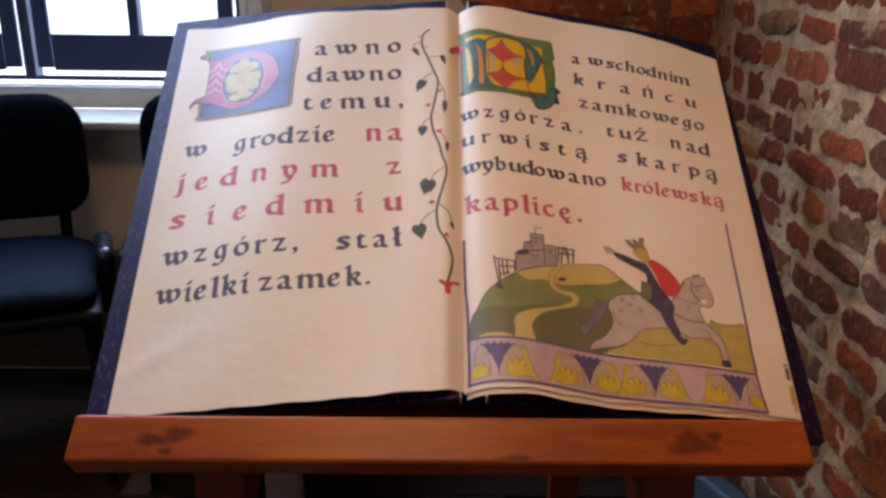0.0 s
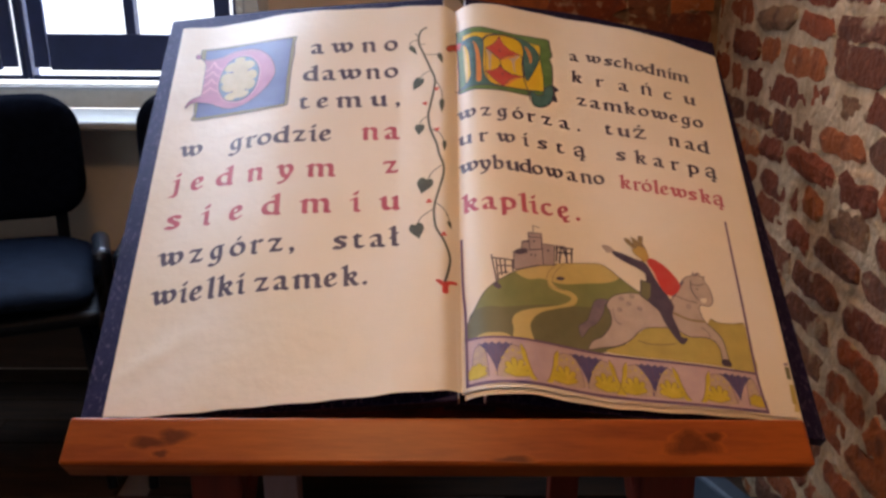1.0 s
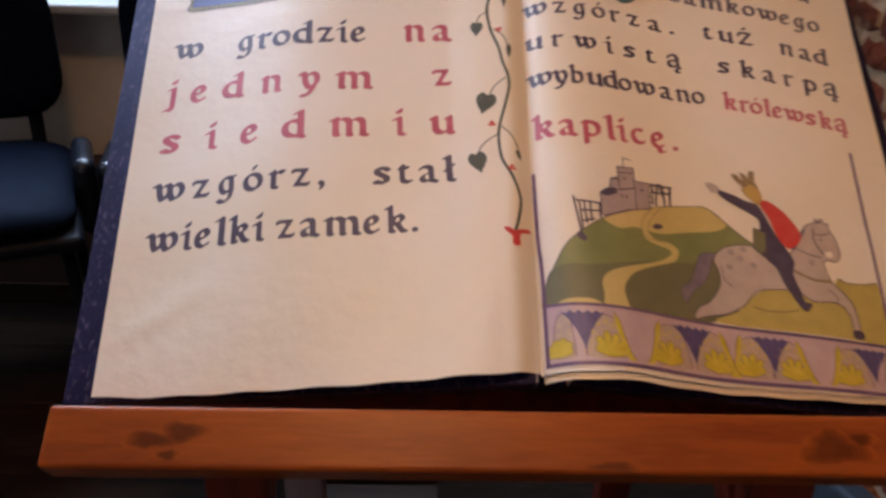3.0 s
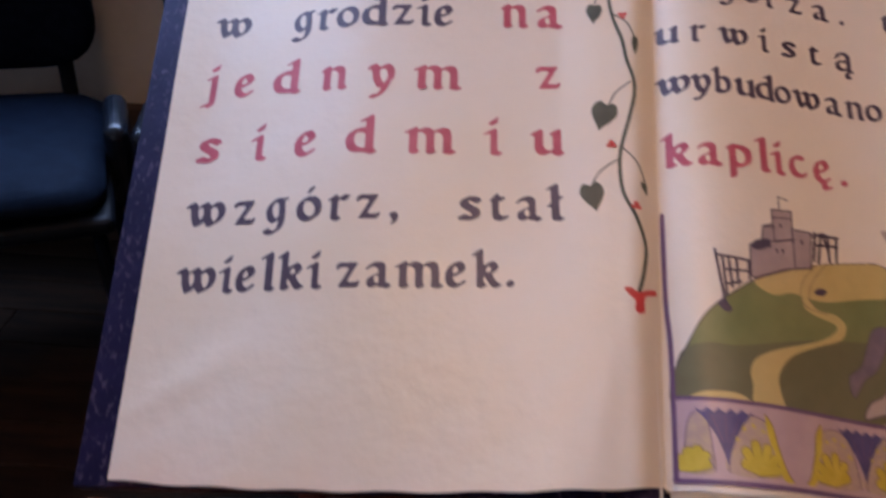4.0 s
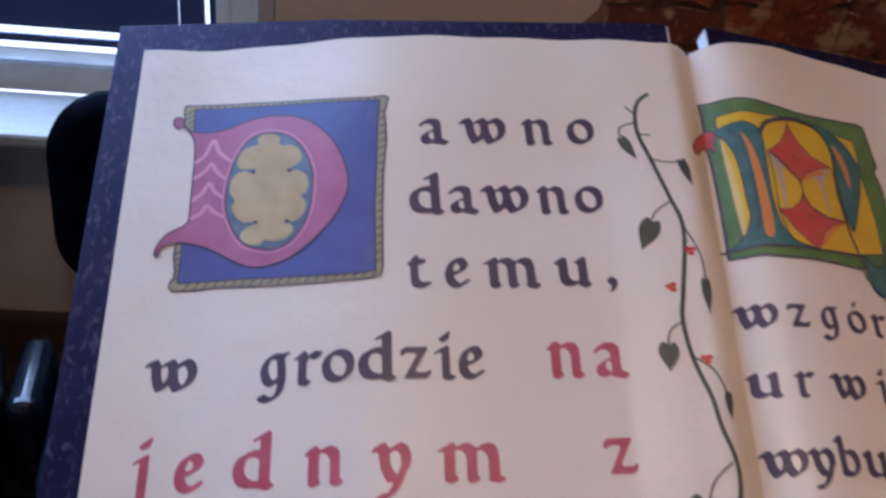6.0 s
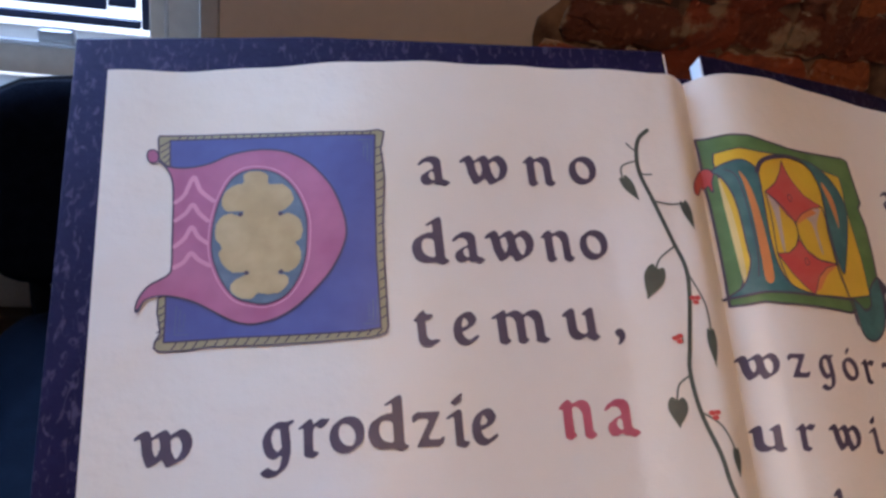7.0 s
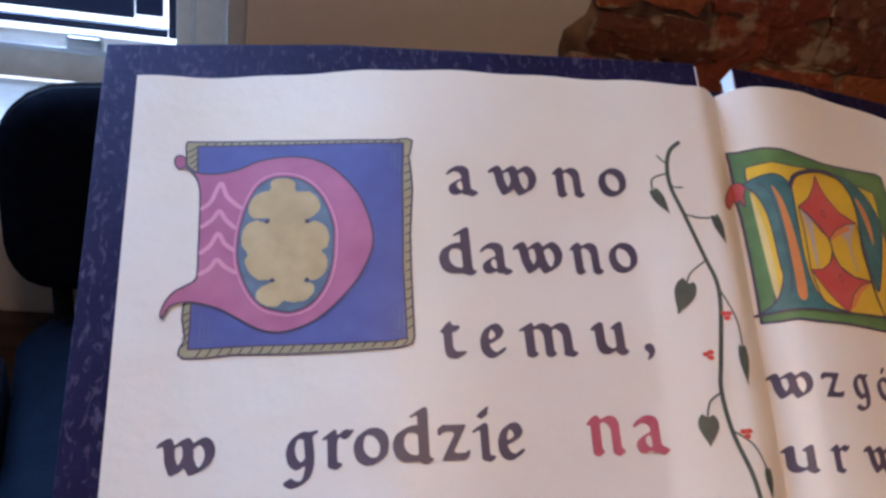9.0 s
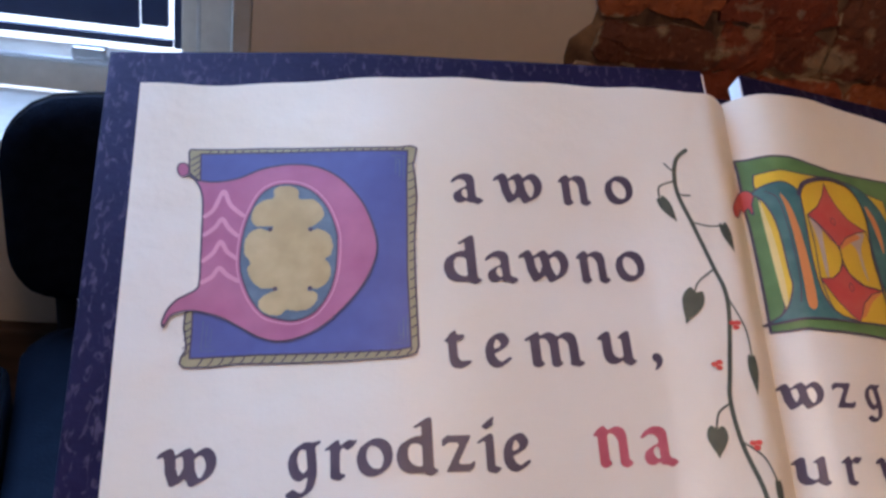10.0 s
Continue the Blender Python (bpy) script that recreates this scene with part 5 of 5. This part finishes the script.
fill("painted_path", ((0.1205, 0.2230), (0.1325, 0.2105), (0.1519, 0.2079), (0.1610, 0.1988), (0.1540, 0.1852), (0.1295, 0.1755), (0.1031, 0.1631), (0.0894, 0.1462), (0.0884, 0.1320), (0.0933, 0.1143), (0.0959, 0.1112), (0.0651, 0.1108), (0.0643, 0.1338), (0.0630, 0.1455), (0.0697, 0.1578), (0.0909, 0.1679), (0.1299, 0.1804), (0.1490, 0.1916), (0.1497, 0.1991), (0.1319, 0.2039), (0.1195, 0.2103)), SAND, page_r, 3, 0.0018)
fill("painted_meadow", ((0.1955, 0.1161), (0.2225, 0.1304), (0.2418, 0.1485), (0.2650, 0.1614), (0.3128, 0.1639), (0.3436, 0.1646), (0.3562, 0.1832), (0.3687, 0.1784), (0.3893, 0.1791), (0.4081, 0.1816), (0.4085, 0.1535), (0.4099, 0.1022), (0.3626, 0.1067), (0.2782, 0.1110)), OLIVE_SAND, page_r, 3, 0.0025)
stroke("hill_line", HILL[:14], 0.0013, INK, page_r, 4, 0.0014)
stroke("meadow_line", ((0.3562, 0.1832), (0.3687, 0.1784), (0.3893, 0.1791), (0.4098, 0.1828)), 0.0010, INK, page_r, 5)
stroke("meadow_line", ((0.2426, 0.1387), (0.2567, 0.1343), (0.2778, 0.1340), (0.2974, 0.1374)), 0.0010, INK, page_r, 5)
for line in (((0.1362, 0.2535), (0.1215, 0.2360), (0.1172, 0.2198), (0.1238, 0.2102), (0.1431, 0.2077)), ((0.1451, 0.2539), (0.1302, 0.2352), (0.1258, 0.2191), (0.1325, 0.2105))):
    stroke("summit_line", line, 0.0010, STRAP_PRINT, page_r, 5)
fill("cave", ((0.1317, 0.2269), (0.1378, 0.2312), (0.1451, 0.2297), (0.1403, 0.2246), (0.1337, 0.2243)), INK, page_r, 5, 0.001)
outlined("painted_castle", ((0.0700, 0.2327), (0.0712, 0.2628), (0.0826, 0.2675), (0.0853, 0.2833), (0.0952, 0.2869), (0.0952, 0.3015), (0.1155, 0.3032), (0.1151, 0.2848), (0.1343, 0.2848), (0.1309, 0.2493), (0.1055, 0.2439), (0.0737, 0.2310)), STONE_PRINT, INK, page_r, 5, 0.0018, 0.0014, False)
for line in (((0.0952, 0.2869), (0.0958, 0.2690)), ((0.1142, 0.2846), (0.1147, 0.2741)), ((0.0712, 0.2628), (0.1166, 0.2755)), ((0.1147, 0.2741), (0.1143, 0.2447)), ((0.0852, 0.2823), (0.0968, 0.2840)), ((0.0947, 0.2932), (0.1150, 0.2955)), ((0.1033, 0.3016), (0.1033, 0.3158)), ((0.1033, 0.3158), (0.1131, 0.3137)), ((0.0958, 0.2690), (0.1147, 0.2741))):
    stroke("castle_line", line, 0.0013, INK, page_r, 8, 0.0008, smooth=False)
for u, v in ((0.1021, 0.2841), (0.0893, 0.2624), (0.0960, 0.2585), (0.1022, 0.2587), (0.1225, 0.2715), (0.0825, 0.2654)):
    fill("castle_window", ((u, v), (u + 0.0022, v), (u + 0.0022, v + 0.0045), (u, v + 0.0045)), INK, page_r, 8, 0.0008, False)
fill("castle_roof", ((0.0723, 0.2608), (0.0766, 0.2676), (0.0898, 0.2709), (0.0903, 0.2642), (0.0795, 0.2586)), COAT, page_r, 8, 0.0010)
for line in (((0.0387, 0.2555), (0.0451, 0.2064)), ((0.0451, 0.2484), (0.0470, 0.2129)), ((0.0505, 0.2479), (0.0523, 0.2204)), ((0.0576, 0.2471), (0.0578, 0.2232)), ((0.0686, 0.2469), (0.0686, 0.2290)), ((0.0401, 0.2502), (0.0695, 0.2470)), ((0.0471, 0.2366), (0.0690, 0.2367)), ((0.0482, 0.2229), (0.0609, 0.2259))):
    stroke("tower_line", line, 0.0024, INK, page_r, 6, 0.0009, smooth=False)
for line in (((0.1380, 0.2856), (0.1347, 0.2568)), ((0.1444, 0.2859), (0.1391, 0.2562)), ((0.1514, 0.2843), (0.1509, 0.2587)), ((0.1605, 0.2840), (0.1582, 0.2602)), ((0.1359, 0.2819), (0.1489, 0.2859)), ((0.1487, 0.2837), (0.1623, 0.2844)), ((0.1379, 0.2733), (0.1606, 0.2755)), ((0.1461, 0.2853), (0.1509, 0.2682))):
    stroke("tower_line", line, 0.0027, INK, page_r, 9, 0.0009, smooth=False)
fill("tower_foot", ((0.0393, 0.2057), (0.0443, 0.2084), (0.0506, 0.2004), (0.0471, 0.1965), (0.0408, 0.2006)), INK, page_r, 6, 0.001)

# the mounted figure, as plain shapes
outlined("painted_tail", ((0.2108, 0.1984), (0.2007, 0.2033), (0.1873, 0.1989), (0.1789, 0.1802), (0.1716, 0.1636), (0.1581, 0.1517), (0.1611, 0.1347), (0.1736, 0.1516), (0.1860, 0.1612), (0.1974, 0.1798), (0.2016, 0.1941)), TAIL_PRINT, INK, page_r, 5, 0.0016, 0.0008)
MOUNT = ((0.3450, 0.2579), (0.3532, 0.2630), (0.3562, 0.2559), (0.3613, 0.2580), (0.3602, 0.2508), (0.3662, 0.2356), (0.3670, 0.2153), (0.3588, 0.2050), (0.3486, 0.2059), (0.3434, 0.2029), (0.3433, 0.1917), (0.3473, 0.1775), (0.3574, 0.1664),
         (0.3674, 0.1522), (0.3703, 0.1338), (0.3699, 0.1134), (0.3618, 0.1143), (0.3611, 0.1348), (0.3541, 0.1470), (0.3419, 0.1510), (0.3196, 0.1499), (0.3065, 0.1571), (0.2934, 0.1623), (0.2541, 0.1586), (0.2316, 0.1384), (0.2112, 0.1272),
         (0.1867, 0.1217), (0.1692, 0.1169), (0.1765, 0.1314), (0.1909, 0.1400), (0.2064, 0.1616), (0.2076, 0.1810), (0.2036, 0.1932), (0.2119, 0.2066), (0.2283, 0.2149), (0.2546, 0.2168), (0.2837, 0.2031), (0.3060, 0.2151), (0.3215, 0.2415), (0.3317, 0.2527))
outlined("painted_mount", MOUNT, HORSE_PRINT, INK, page_r, 7, 0.0018, 0.0013)
fill("painted_hoof", ((0.3608, 0.1174), (0.3720, 0.1175), (0.3729, 0.1083), (0.3607, 0.1082)), INK, page_r, 10, 0.001)
for u, v in ((0.2272, 0.2067), (0.2434, 0.2117), (0.2219, 0.1872), (0.2523, 0.1912), (0.3271, 0.2007), (0.2372, 0.1985)):
    stroke("spot", [(u + 0.0028 * math.cos(a), v + 0.0026 * math.sin(a)) for a in (0, 1.05, 2.1, 3.14, 4.2, 5.2)], 0.0012, TAIL_PRINT, page_r, 10, 0.0007, True)
stroke("haunch_line", ((0.2117, 0.1882), (0.2136, 0.1698), (0.2217, 0.1618)), 0.0012, TAIL_PRINT, page_r, 10)
stroke("shoulder_line", ((0.3401, 0.1673), (0.3501, 0.1572), (0.3470, 0.1490)), 0.0012, TAIL_PRINT, page_r, 10)
stroke("bridle", ((0.3388, 0.2486), (0.3366, 0.2313), (0.3445, 0.2140)), 0.0015, INK, page_r, 10)
stroke("bridle", ((0.3387, 0.2415), (0.3489, 0.2405), (0.3591, 0.2447)), 0.0012, INK, page_r, 10)
stroke("rein", ((0.3081, 0.2192), (0.3252, 0.2119), (0.3414, 0.2089)), 0.0011, INK, page_r, 10)
fill("painted_muzzle", ((0.3476, 0.2161), (0.3568, 0.2182), (0.3557, 0.2111), (0.3496, 0.2100)), PAPER, page_r, 10, 0.0009)
stroke("breast_strap", ((0.3027, 0.1876), (0.3239, 0.1784), (0.3473, 0.1775)), 0.0036, STRAP_PRINT, page_r, 10)
fill("painted_eye", ((0.3440, 0.2335), (0.3462, 0.2345), (0.3480, 0.2332), (0.3460, 0.2322)), INK, page_r, 11, 0.0006)
fill("painted_ear", ((0.3420, 0.2560), (0.3440, 0.2650), (0.3475, 0.2590), (0.3500, 0.2640), (0.3520, 0.2570)), TAIL_PRINT, page_r, 11, 0.0008, False)
stroke("mane", ((0.3060, 0.2161), (0.3173, 0.2323), (0.3255, 0.2446)), 0.0042, TAIL_PRINT, page_r, 10)
outlined("painted_saddle", ((0.2576, 0.2157), (0.2736, 0.1981), (0.2856, 0.1898), (0.2837, 0.1990), (0.2727, 0.2104), (0.2637, 0.2177)), STRAP_PRINT, INK, page_r, 10, 0.0012, 0.0008)
outlined("painted_coat", ((0.2242, 0.2903), (0.2414, 0.2860), (0.2574, 0.2786), (0.2705, 0.2742), (0.2774, 0.2627), (0.2881, 0.2337), (0.2990, 0.2141), (0.3039, 0.1988), (0.2997, 0.1826), (0.3045, 0.1612), (0.3074, 0.1479), (0.3155, 0.1469),
                          (0.3073, 0.1367), (0.2983, 0.1450), (0.2864, 0.1695), (0.2806, 0.1889), (0.2716, 0.1992), (0.2637, 0.2146), (0.2701, 0.2484), (0.2632, 0.2599), (0.2442, 0.2705), (0.2271, 0.2820)), COAT, INK, page_r, 12, 0.0014, 0.0008)
outlined("painted_sleeve_end", ((0.2242, 0.2892), (0.2160, 0.2861), (0.2119, 0.2912), (0.2090, 0.2984), (0.2151, 0.2995), (0.2222, 0.2965), (0.2262, 0.2923)), HORSE_PRINT, STONE_PRINT, page_r, 15, 0.0010, 0.0008)
outlined("painted_cape", ((0.2755, 0.2751), (0.2837, 0.2812), (0.2997, 0.2706), (0.3115, 0.2560), (0.3194, 0.2395), (0.3152, 0.2262), (0.3010, 0.2172), (0.2901, 0.2306), (0.2833, 0.2564)), BRIGHT_RED, CRIMSON, page_r, 15, 0.0014, 0.0009)
outlined("painted_head", ((0.2557, 0.2962), (0.2659, 0.3033), (0.2739, 0.3041), (0.2778, 0.2937), (0.2787, 0.2823), (0.2715, 0.2742), (0.2655, 0.2805), (0.2586, 0.2868)), SKIN_PRINT, STRAP_PRINT, page_r, 18, 0.0012, 0.0008)
outlined("painted_crown", ((0.2577, 0.2972), (0.2467, 0.3087), (0.2448, 0.3160), (0.2519, 0.3148), (0.2588, 0.3044), (0.2559, 0.3189), (0.2630, 0.3157), (0.2659, 0.3095), (0.2681, 0.3218), (0.2752, 0.3216), (0.2730, 0.3062), (0.2769, 0.2979), (0.2669, 0.3043)),
         STRAP_PRINT, INK, page_r, 20, 0.0010, 0.0007, False)
outlined("painted_satchel", ((0.2610, 0.2413), (0.2760, 0.2360), (0.2717, 0.2124), (0.2656, 0.2054), (0.2566, 0.2137)), HILL_DARK, INK, page_r, 16, 0.0012, 0.0016, False)

# the ornamental band and the drawn frame
LOW_L, LOW_R, HIGH_L, HIGH_R = (0.0008, 0.0524), (0.4122, 0.0431), (0.0020, 0.1209), (0.4087, 0.1007)
fill("band", (LOW_L, LOW_R, HIGH_R, HIGH_L), LILAC, page_r, 4, 0.003, False)
for a, b, w in ((LOW_L, LOW_R, 0.0042), (HIGH_L, HIGH_R, 0.0034)):
    stroke("band_line", (a, b), w, VIOLET, page_r, 9, 0.0016, smooth=False)
stroke("frame_line", ((-0.0033, 0.2927), (-0.0024, 0.2080), (0.0002, 0.1593), (0.0008, 0.0524)), 0.0036, VIOLET, page_r, 9, 0.0014)
stroke("frame_line", ((0.4122, 0.0431), (0.4087, 0.1007), (0.4142, 0.2289), (0.4200, 0.3703)), 0.0036, VIOLET, page_r, 9, 0.0014)


def band_point(u, s):
    t = (u - LOW_L[0]) / (LOW_R[0] - LOW_L[0])
    lo, hi = LOW_L[1] + (LOW_R[1] - LOW_L[1]) * t, HIGH_L[1] + (HIGH_R[1] - HIGH_L[1]) * t
    return u, lo + (hi - lo) * s


def fan(u, s, angle, length, thick):
    """A slim petal that starts at (u, s) of the band and swells towards its tip."""
    ca, sa = math.cos(angle), math.sin(angle)
    pts = [(0.0, 0.25), (0.45, 0.75), (0.80, 1.0), (0.97, 0.6), (0.97, -0.6), (0.80, -1.0), (0.45, -0.75), (0.0, -0.25)]
    return [band_point(u + length * a * ca - thick * b * sa, s + (length * a * sa + thick * b * ca) / 0.063) for a, b in pts]


for u in (0.0388, 0.163, 0.2556, 0.3754):
    # a dark blue flower: toothed above, hollow-sided, running to a point
    teeth = [(-0.024, 0.89), (-0.018, 0.845), (-0.014, 0.90), (-0.009, 0.84), (-0.005, 0.90), (0.0, 0.84), (0.005, 0.90), (0.009, 0.84), (0.014, 0.90), (0.018, 0.845), (0.024, 0.89)]
    sides = [(0.015, 0.73), (0.008, 0.55), (0.003, 0.36), (0.0, 0.20), (-0.003, 0.36), (-0.008, 0.55), (-0.015, 0.73)]
    fill("band_flower", [band_point(u + a, s) for a, s in teeth + sides], BAND_BLUE, page_r, 8, 0.0009, False)
    for k in (-0.011, 0.0, 0.011):
        stroke("flower_vein", (band_point(u + k, 0.80), band_point(u + k * 0.25, 0.48)), 0.0008, VIOLET, page_r, 9, 0.0006, smooth=False)
for u, lean in ((0.0174, 1), (0.0609, -1), (0.1347, 1), (0.1843, -1), (0.2314, 1), (0.2739, -1), (0.3482, 1), (0.3972, -1)):
    # lean: +1 where the flower stands after the fan, -1 where it stands before
    reach = 0.022 if 0.03 < u < 0.38 else (0.011 if u < 0.03 else 0.0095)
    lo, hi = u - reach, u + reach
    dome = [(lo, 0.12), (lo + 0.1 * reach, 0.45), (u - 0.62 * reach, 0.74), (u, 0.84), (u + 0.62 * reach, 0.74), (hi - 0.1 * reach, 0.45), (hi, 0.12)]
    fill("band_dome", [band_point(*p) for p in dome], BAND_OCHRE, page_r, 5, 0.0012)
    stroke("dome_line", [band_point(*p) for p in dome], 0.0009, VIOLET, page_r, 6, 0.0007)
    root = u - lean * 0.003
    for k in range(6):
        a = 0.30 + k * 0.46
        a = a if lean < 0 else math.pi - a
        size = (0.018, 0.022, 0.025, 0.026, 0.023, 0.017)[k] * (1.0 if reach > 0.02 else 0.72)
        petal = fan(root, 0.13, a, size, 0.0036)
        fill("band_petal", petal, BAND_SHADE, page_r, 7, 0.0009, grow=0.0007)
        fill("band_petal", petal, BAND_YELLOW, page_r, 8, 0.0009)
    if reach > 0.02:
        for k in range(5):
            a = 0.55 + k * 0.5
            cu, cs = u + 0.017 * math.cos(a), 0.30 + 0.026 * math.sin(a) / 0.063
            fill("band_seed", [band_point(cu + 0.0016 * math.cos(b), cs + 0.0016 * math.sin(b) / 0.063) for b in (0, 1.05, 2.1, 3.14, 4.2, 5.2)], BAND_YELLOW, page_r, 8, 0.0008)
        # the tall leaf at the open side, notched and curling
        far = u - lean * 0.018
        leaf = ((far - lean * 0.004, 0.10), (far + lean * 0.001, 0.38), (far + lean * 0.006, 0.62), (far + lean * 0.007, 0.88), (far + lean * 0.001, 0.74), (far - lean * 0.002, 0.50), (far - lean * 0.008, 0.20), (far - lean * 0.013, 0.09))
        fill("band_leaf", [band_point(*p) for p in leaf], BAND_YELLOW, page_r, 8, 0.0010)
        stroke("leaf_line", [band_point(*p) for p in leaf[3:]], 0.0009, BAND_SHADE, page_r, 9, 0.0007)

# a strip of the print on the page underneath
for v, h, mat in ((0.122, 0.004, VIOLET), (0.100, 0.020, HILL_DARK), (0.062, 0.030, OLIVE_SAND), (0.050, 0.012, SAND)):
    fill("under_print", ((0.4550, v), (0.4632, v), (0.4645, v + h), (0.4580, v + h)), mat, under, -52, 0.001, False)

# ---- floor planks ----
plank_rnd = random.Random(4)
plank_meshes = []
for k in range(3):
    bm = block((1.2, 0.098, 0.016), (0, 0, 0), 0.0015, 1)
    me = bpy.data.meshes.new("plank")
    bm.to_mesh(me)
    bm.free()
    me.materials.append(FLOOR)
    plank_meshes.append(me)
y, row = -0.35, 0
while y < WALL_Y - 0.05:
    x = FAR_X + 0.05 + 0.37 * (row % 3)
    while x < WALL_X - 0.1:
        ob = new("plank", plank_meshes[plank_rnd.randrange(3)])
        ob.parent = floor
        ob.location = (x + 0.3, y, GROUND - 0.0085 + plank_rnd.uniform(-0.0006, 0.0006))
        ob.scale = (min(1.0, (WALL_X - x) / 1.2 * 0.99), 1, 1)
        x += 1.203
    y += 0.1005
    row += 1


# ---- bricks ----
def brick_mesh(seed):
    """A worn brick, one unit each way, with an uneven face and rounded arrises."""
    rnd = random.Random(seed)
    nx, nz = 5, 3
    verts, faces = [], []
    for j in range(nz + 1):
        for i in range(nx + 1):
            x, z = i / nx - 0.5, j / nz - 0.5
            edge = i in (0, nx) or j in (0, nz)
            corner = i in (0, nx) and j in (0, nz)
            d = -0.85 + rnd.uniform(-0.35, 0.30) + (0.35 if edge else 0) + (0.25 if corner else 0)
            f = rnd.uniform(0.74, 0.98) if corner else 1.0
            verts.append((x * f + rnd.uniform(-0.045, 0.045), d, z * f + rnd.uniform(-0.14, 0.12)))
    w = nx + 1
    for j in range(nz):
        for i in range(nx):
            a = j * w + i
            faces.append((a, a + 1, a + w + 1, a + w))
    rim = list(range(w)) + [j * w + nx for j in range(1, nz + 1)] + [nz * w + i for i in range(nx - 1, -1, -1)] + [j * w for j in range(nz - 1, 0, -1)]
    base = len(verts)
    verts += [(verts[r][0] * 1.02, 0.8, verts[r][2] * 1.02) for r in rim]
    k = len(rim)
    faces += [(rim[(i + 1) % k], rim[i], base + i, base + (i + 1) % k) for i in range(k)]
    me = bpy.data.meshes.new("brick")
    me.from_pydata(verts, [], faces)
    me.materials.append(BRICK)
    return me


BRICKS = [brick_mesh(s) for s in range(14)]
COURSE, JOINT = 0.0670, 0.015


def lay(parent, joint, lo, hi, z_lo, z_hi, place, near, seed):
    """Courses of mixed stretchers and headers; those where near(x, z) are objects, the rest one joined mesh."""
    rnd = random.Random(seed)
    verts, faces = [], []
    course = int(z_lo / COURSE)
    while (course + 1) * COURSE < z_hi:
        x = lo(course) + rnd.uniform(0, 0.035)
        while True:
            length = rnd.choice((0.205, 0.185, 0.165, 0.095, 0.12, 0.14, 0.11, 0.08))
            last = x + length > hi(course)
            if last:
                length = hi(course) - x
            if length < 0.045:
                break
            h = COURSE - joint + rnd.uniform(-0.012, 0.008)
            z = (course + 0.5) * COURSE + rnd.uniform(-0.007, 0.007) + 0.012 * math.sin(3.3 * x + 0.35 * course)
            m = place(x + length / 2, z) @ pose(0, 0, 0, 0, rnd.uniform(-4.0, 4.0), 0) @ Matrix.Diagonal((length, 0.0055 + rnd.uniform(-0.003, 0.006), h, 1))
            me = BRICKS[rnd.randrange(len(BRICKS))]
            if near(x, z):
                ob = new("brick", me)
                ob.matrix_world = m
                ob.parent = parent
            else:
                k = len(verts)
                verts += [tuple(m @ v.co) for v in me.vertices]
                faces += [[k + i for i in p.vertices] for p in me.polygons]
            if last:
                break
            x += length + joint + rnd.uniform(-0.008, 0.016)
        course += 1
    if verts:
        me = bpy.data.meshes.new("far_bricks")
        me.from_pydata(verts, [], faces)
        me.materials.append(BRICK)
        ob = new("far_bricks", me)
        ob.parent = parent
        tagged(ob, kind="stuff")


east_at = lambda x, z: Matrix.Translation((WALL_X - 0.002, x, z)) @ pose(0, 0, 0, 0, 0, -90)
north_at = lambda x, z: Matrix.Translation((x, WALL_Y - 0.009, z))
lay(wall_east, JOINT, lambda c: -0.6, lambda c: WALL_Y - 0.01, 0.0, 2.2, east_at, lambda x, z: x > 0.80 and 0.15 < z < 1.45, 11)


def mortar_face(parent, mat, y0, y1, z0, z1, cell):
    """The uneven pointing of the east wall: lumps and smears that partly run over the bricks."""
    nu, nv = int((y1 - y0) / cell), int((z1 - z0) / cell)
    verts = []
    for j in range(nv + 1):
        for i in range(nu + 1):
            y, z = y0 + i * cell, z0 + j * cell
            p = Vector((y, z, 0.3))
            lump = 0.0042 * noise.noise(p * 9.0) + 0.0034 * noise.noise(p * 27.0) + 0.0018 * noise.noise(p * 75.0)
            verts.append((WALL_X - max(0.0010, 0.0030 + lump), y, z))
    w = nu + 1
    faces = [(j * w + i, (j + 1) * w + i, (j + 1) * w + i + 1, j * w + i + 1) for j in range(nv) for i in range(nu)]
    me = bpy.data.meshes.new("pointing")
    me.from_pydata(verts, [], faces)
    me.materials.append(mat)
    me.shade_smooth()
    ob = new("pointing", me)
    ob.parent = parent
    return tagged(ob, "lumpy pale lime pointing")


mortar_face(wall_east, MORTAR, 0.75, WALL_Y - 0.004, GROUND, 1.60, 0.007)
edge_rnd = random.Random(9)
ragged = [(0.07 + 0.022 * math.sin(k * 1.3) + edge_rnd.uniform(-0.012, 0.012), 0.36 + 0.0275 * k) for k in range(68)]
bed = prism([(WALL_X, 0.36), (WALL_X, ragged[-1][1])] + ragged[::-1], lambda x, z: 0.0, lambda x, z: 0.006)
bmesh.ops.transform(bed, matrix=Matrix.Translation((0, WALL_Y - 0.001, 0)) @ pose(0, 0, 0, 90), verts=bed.verts)
# the bed's darker colour carries the shade of this wall
part("mortar_bed", bed, SHADED_MORTAR, wall_north)
lay(wall_north, -0.003, lambda c: 0.052 + 0.035 * math.sin(c * 2.1), lambda c: WALL_X - 0.02, 0.36, 2.2, north_at, lambda x, z: z < 1.45, 23)
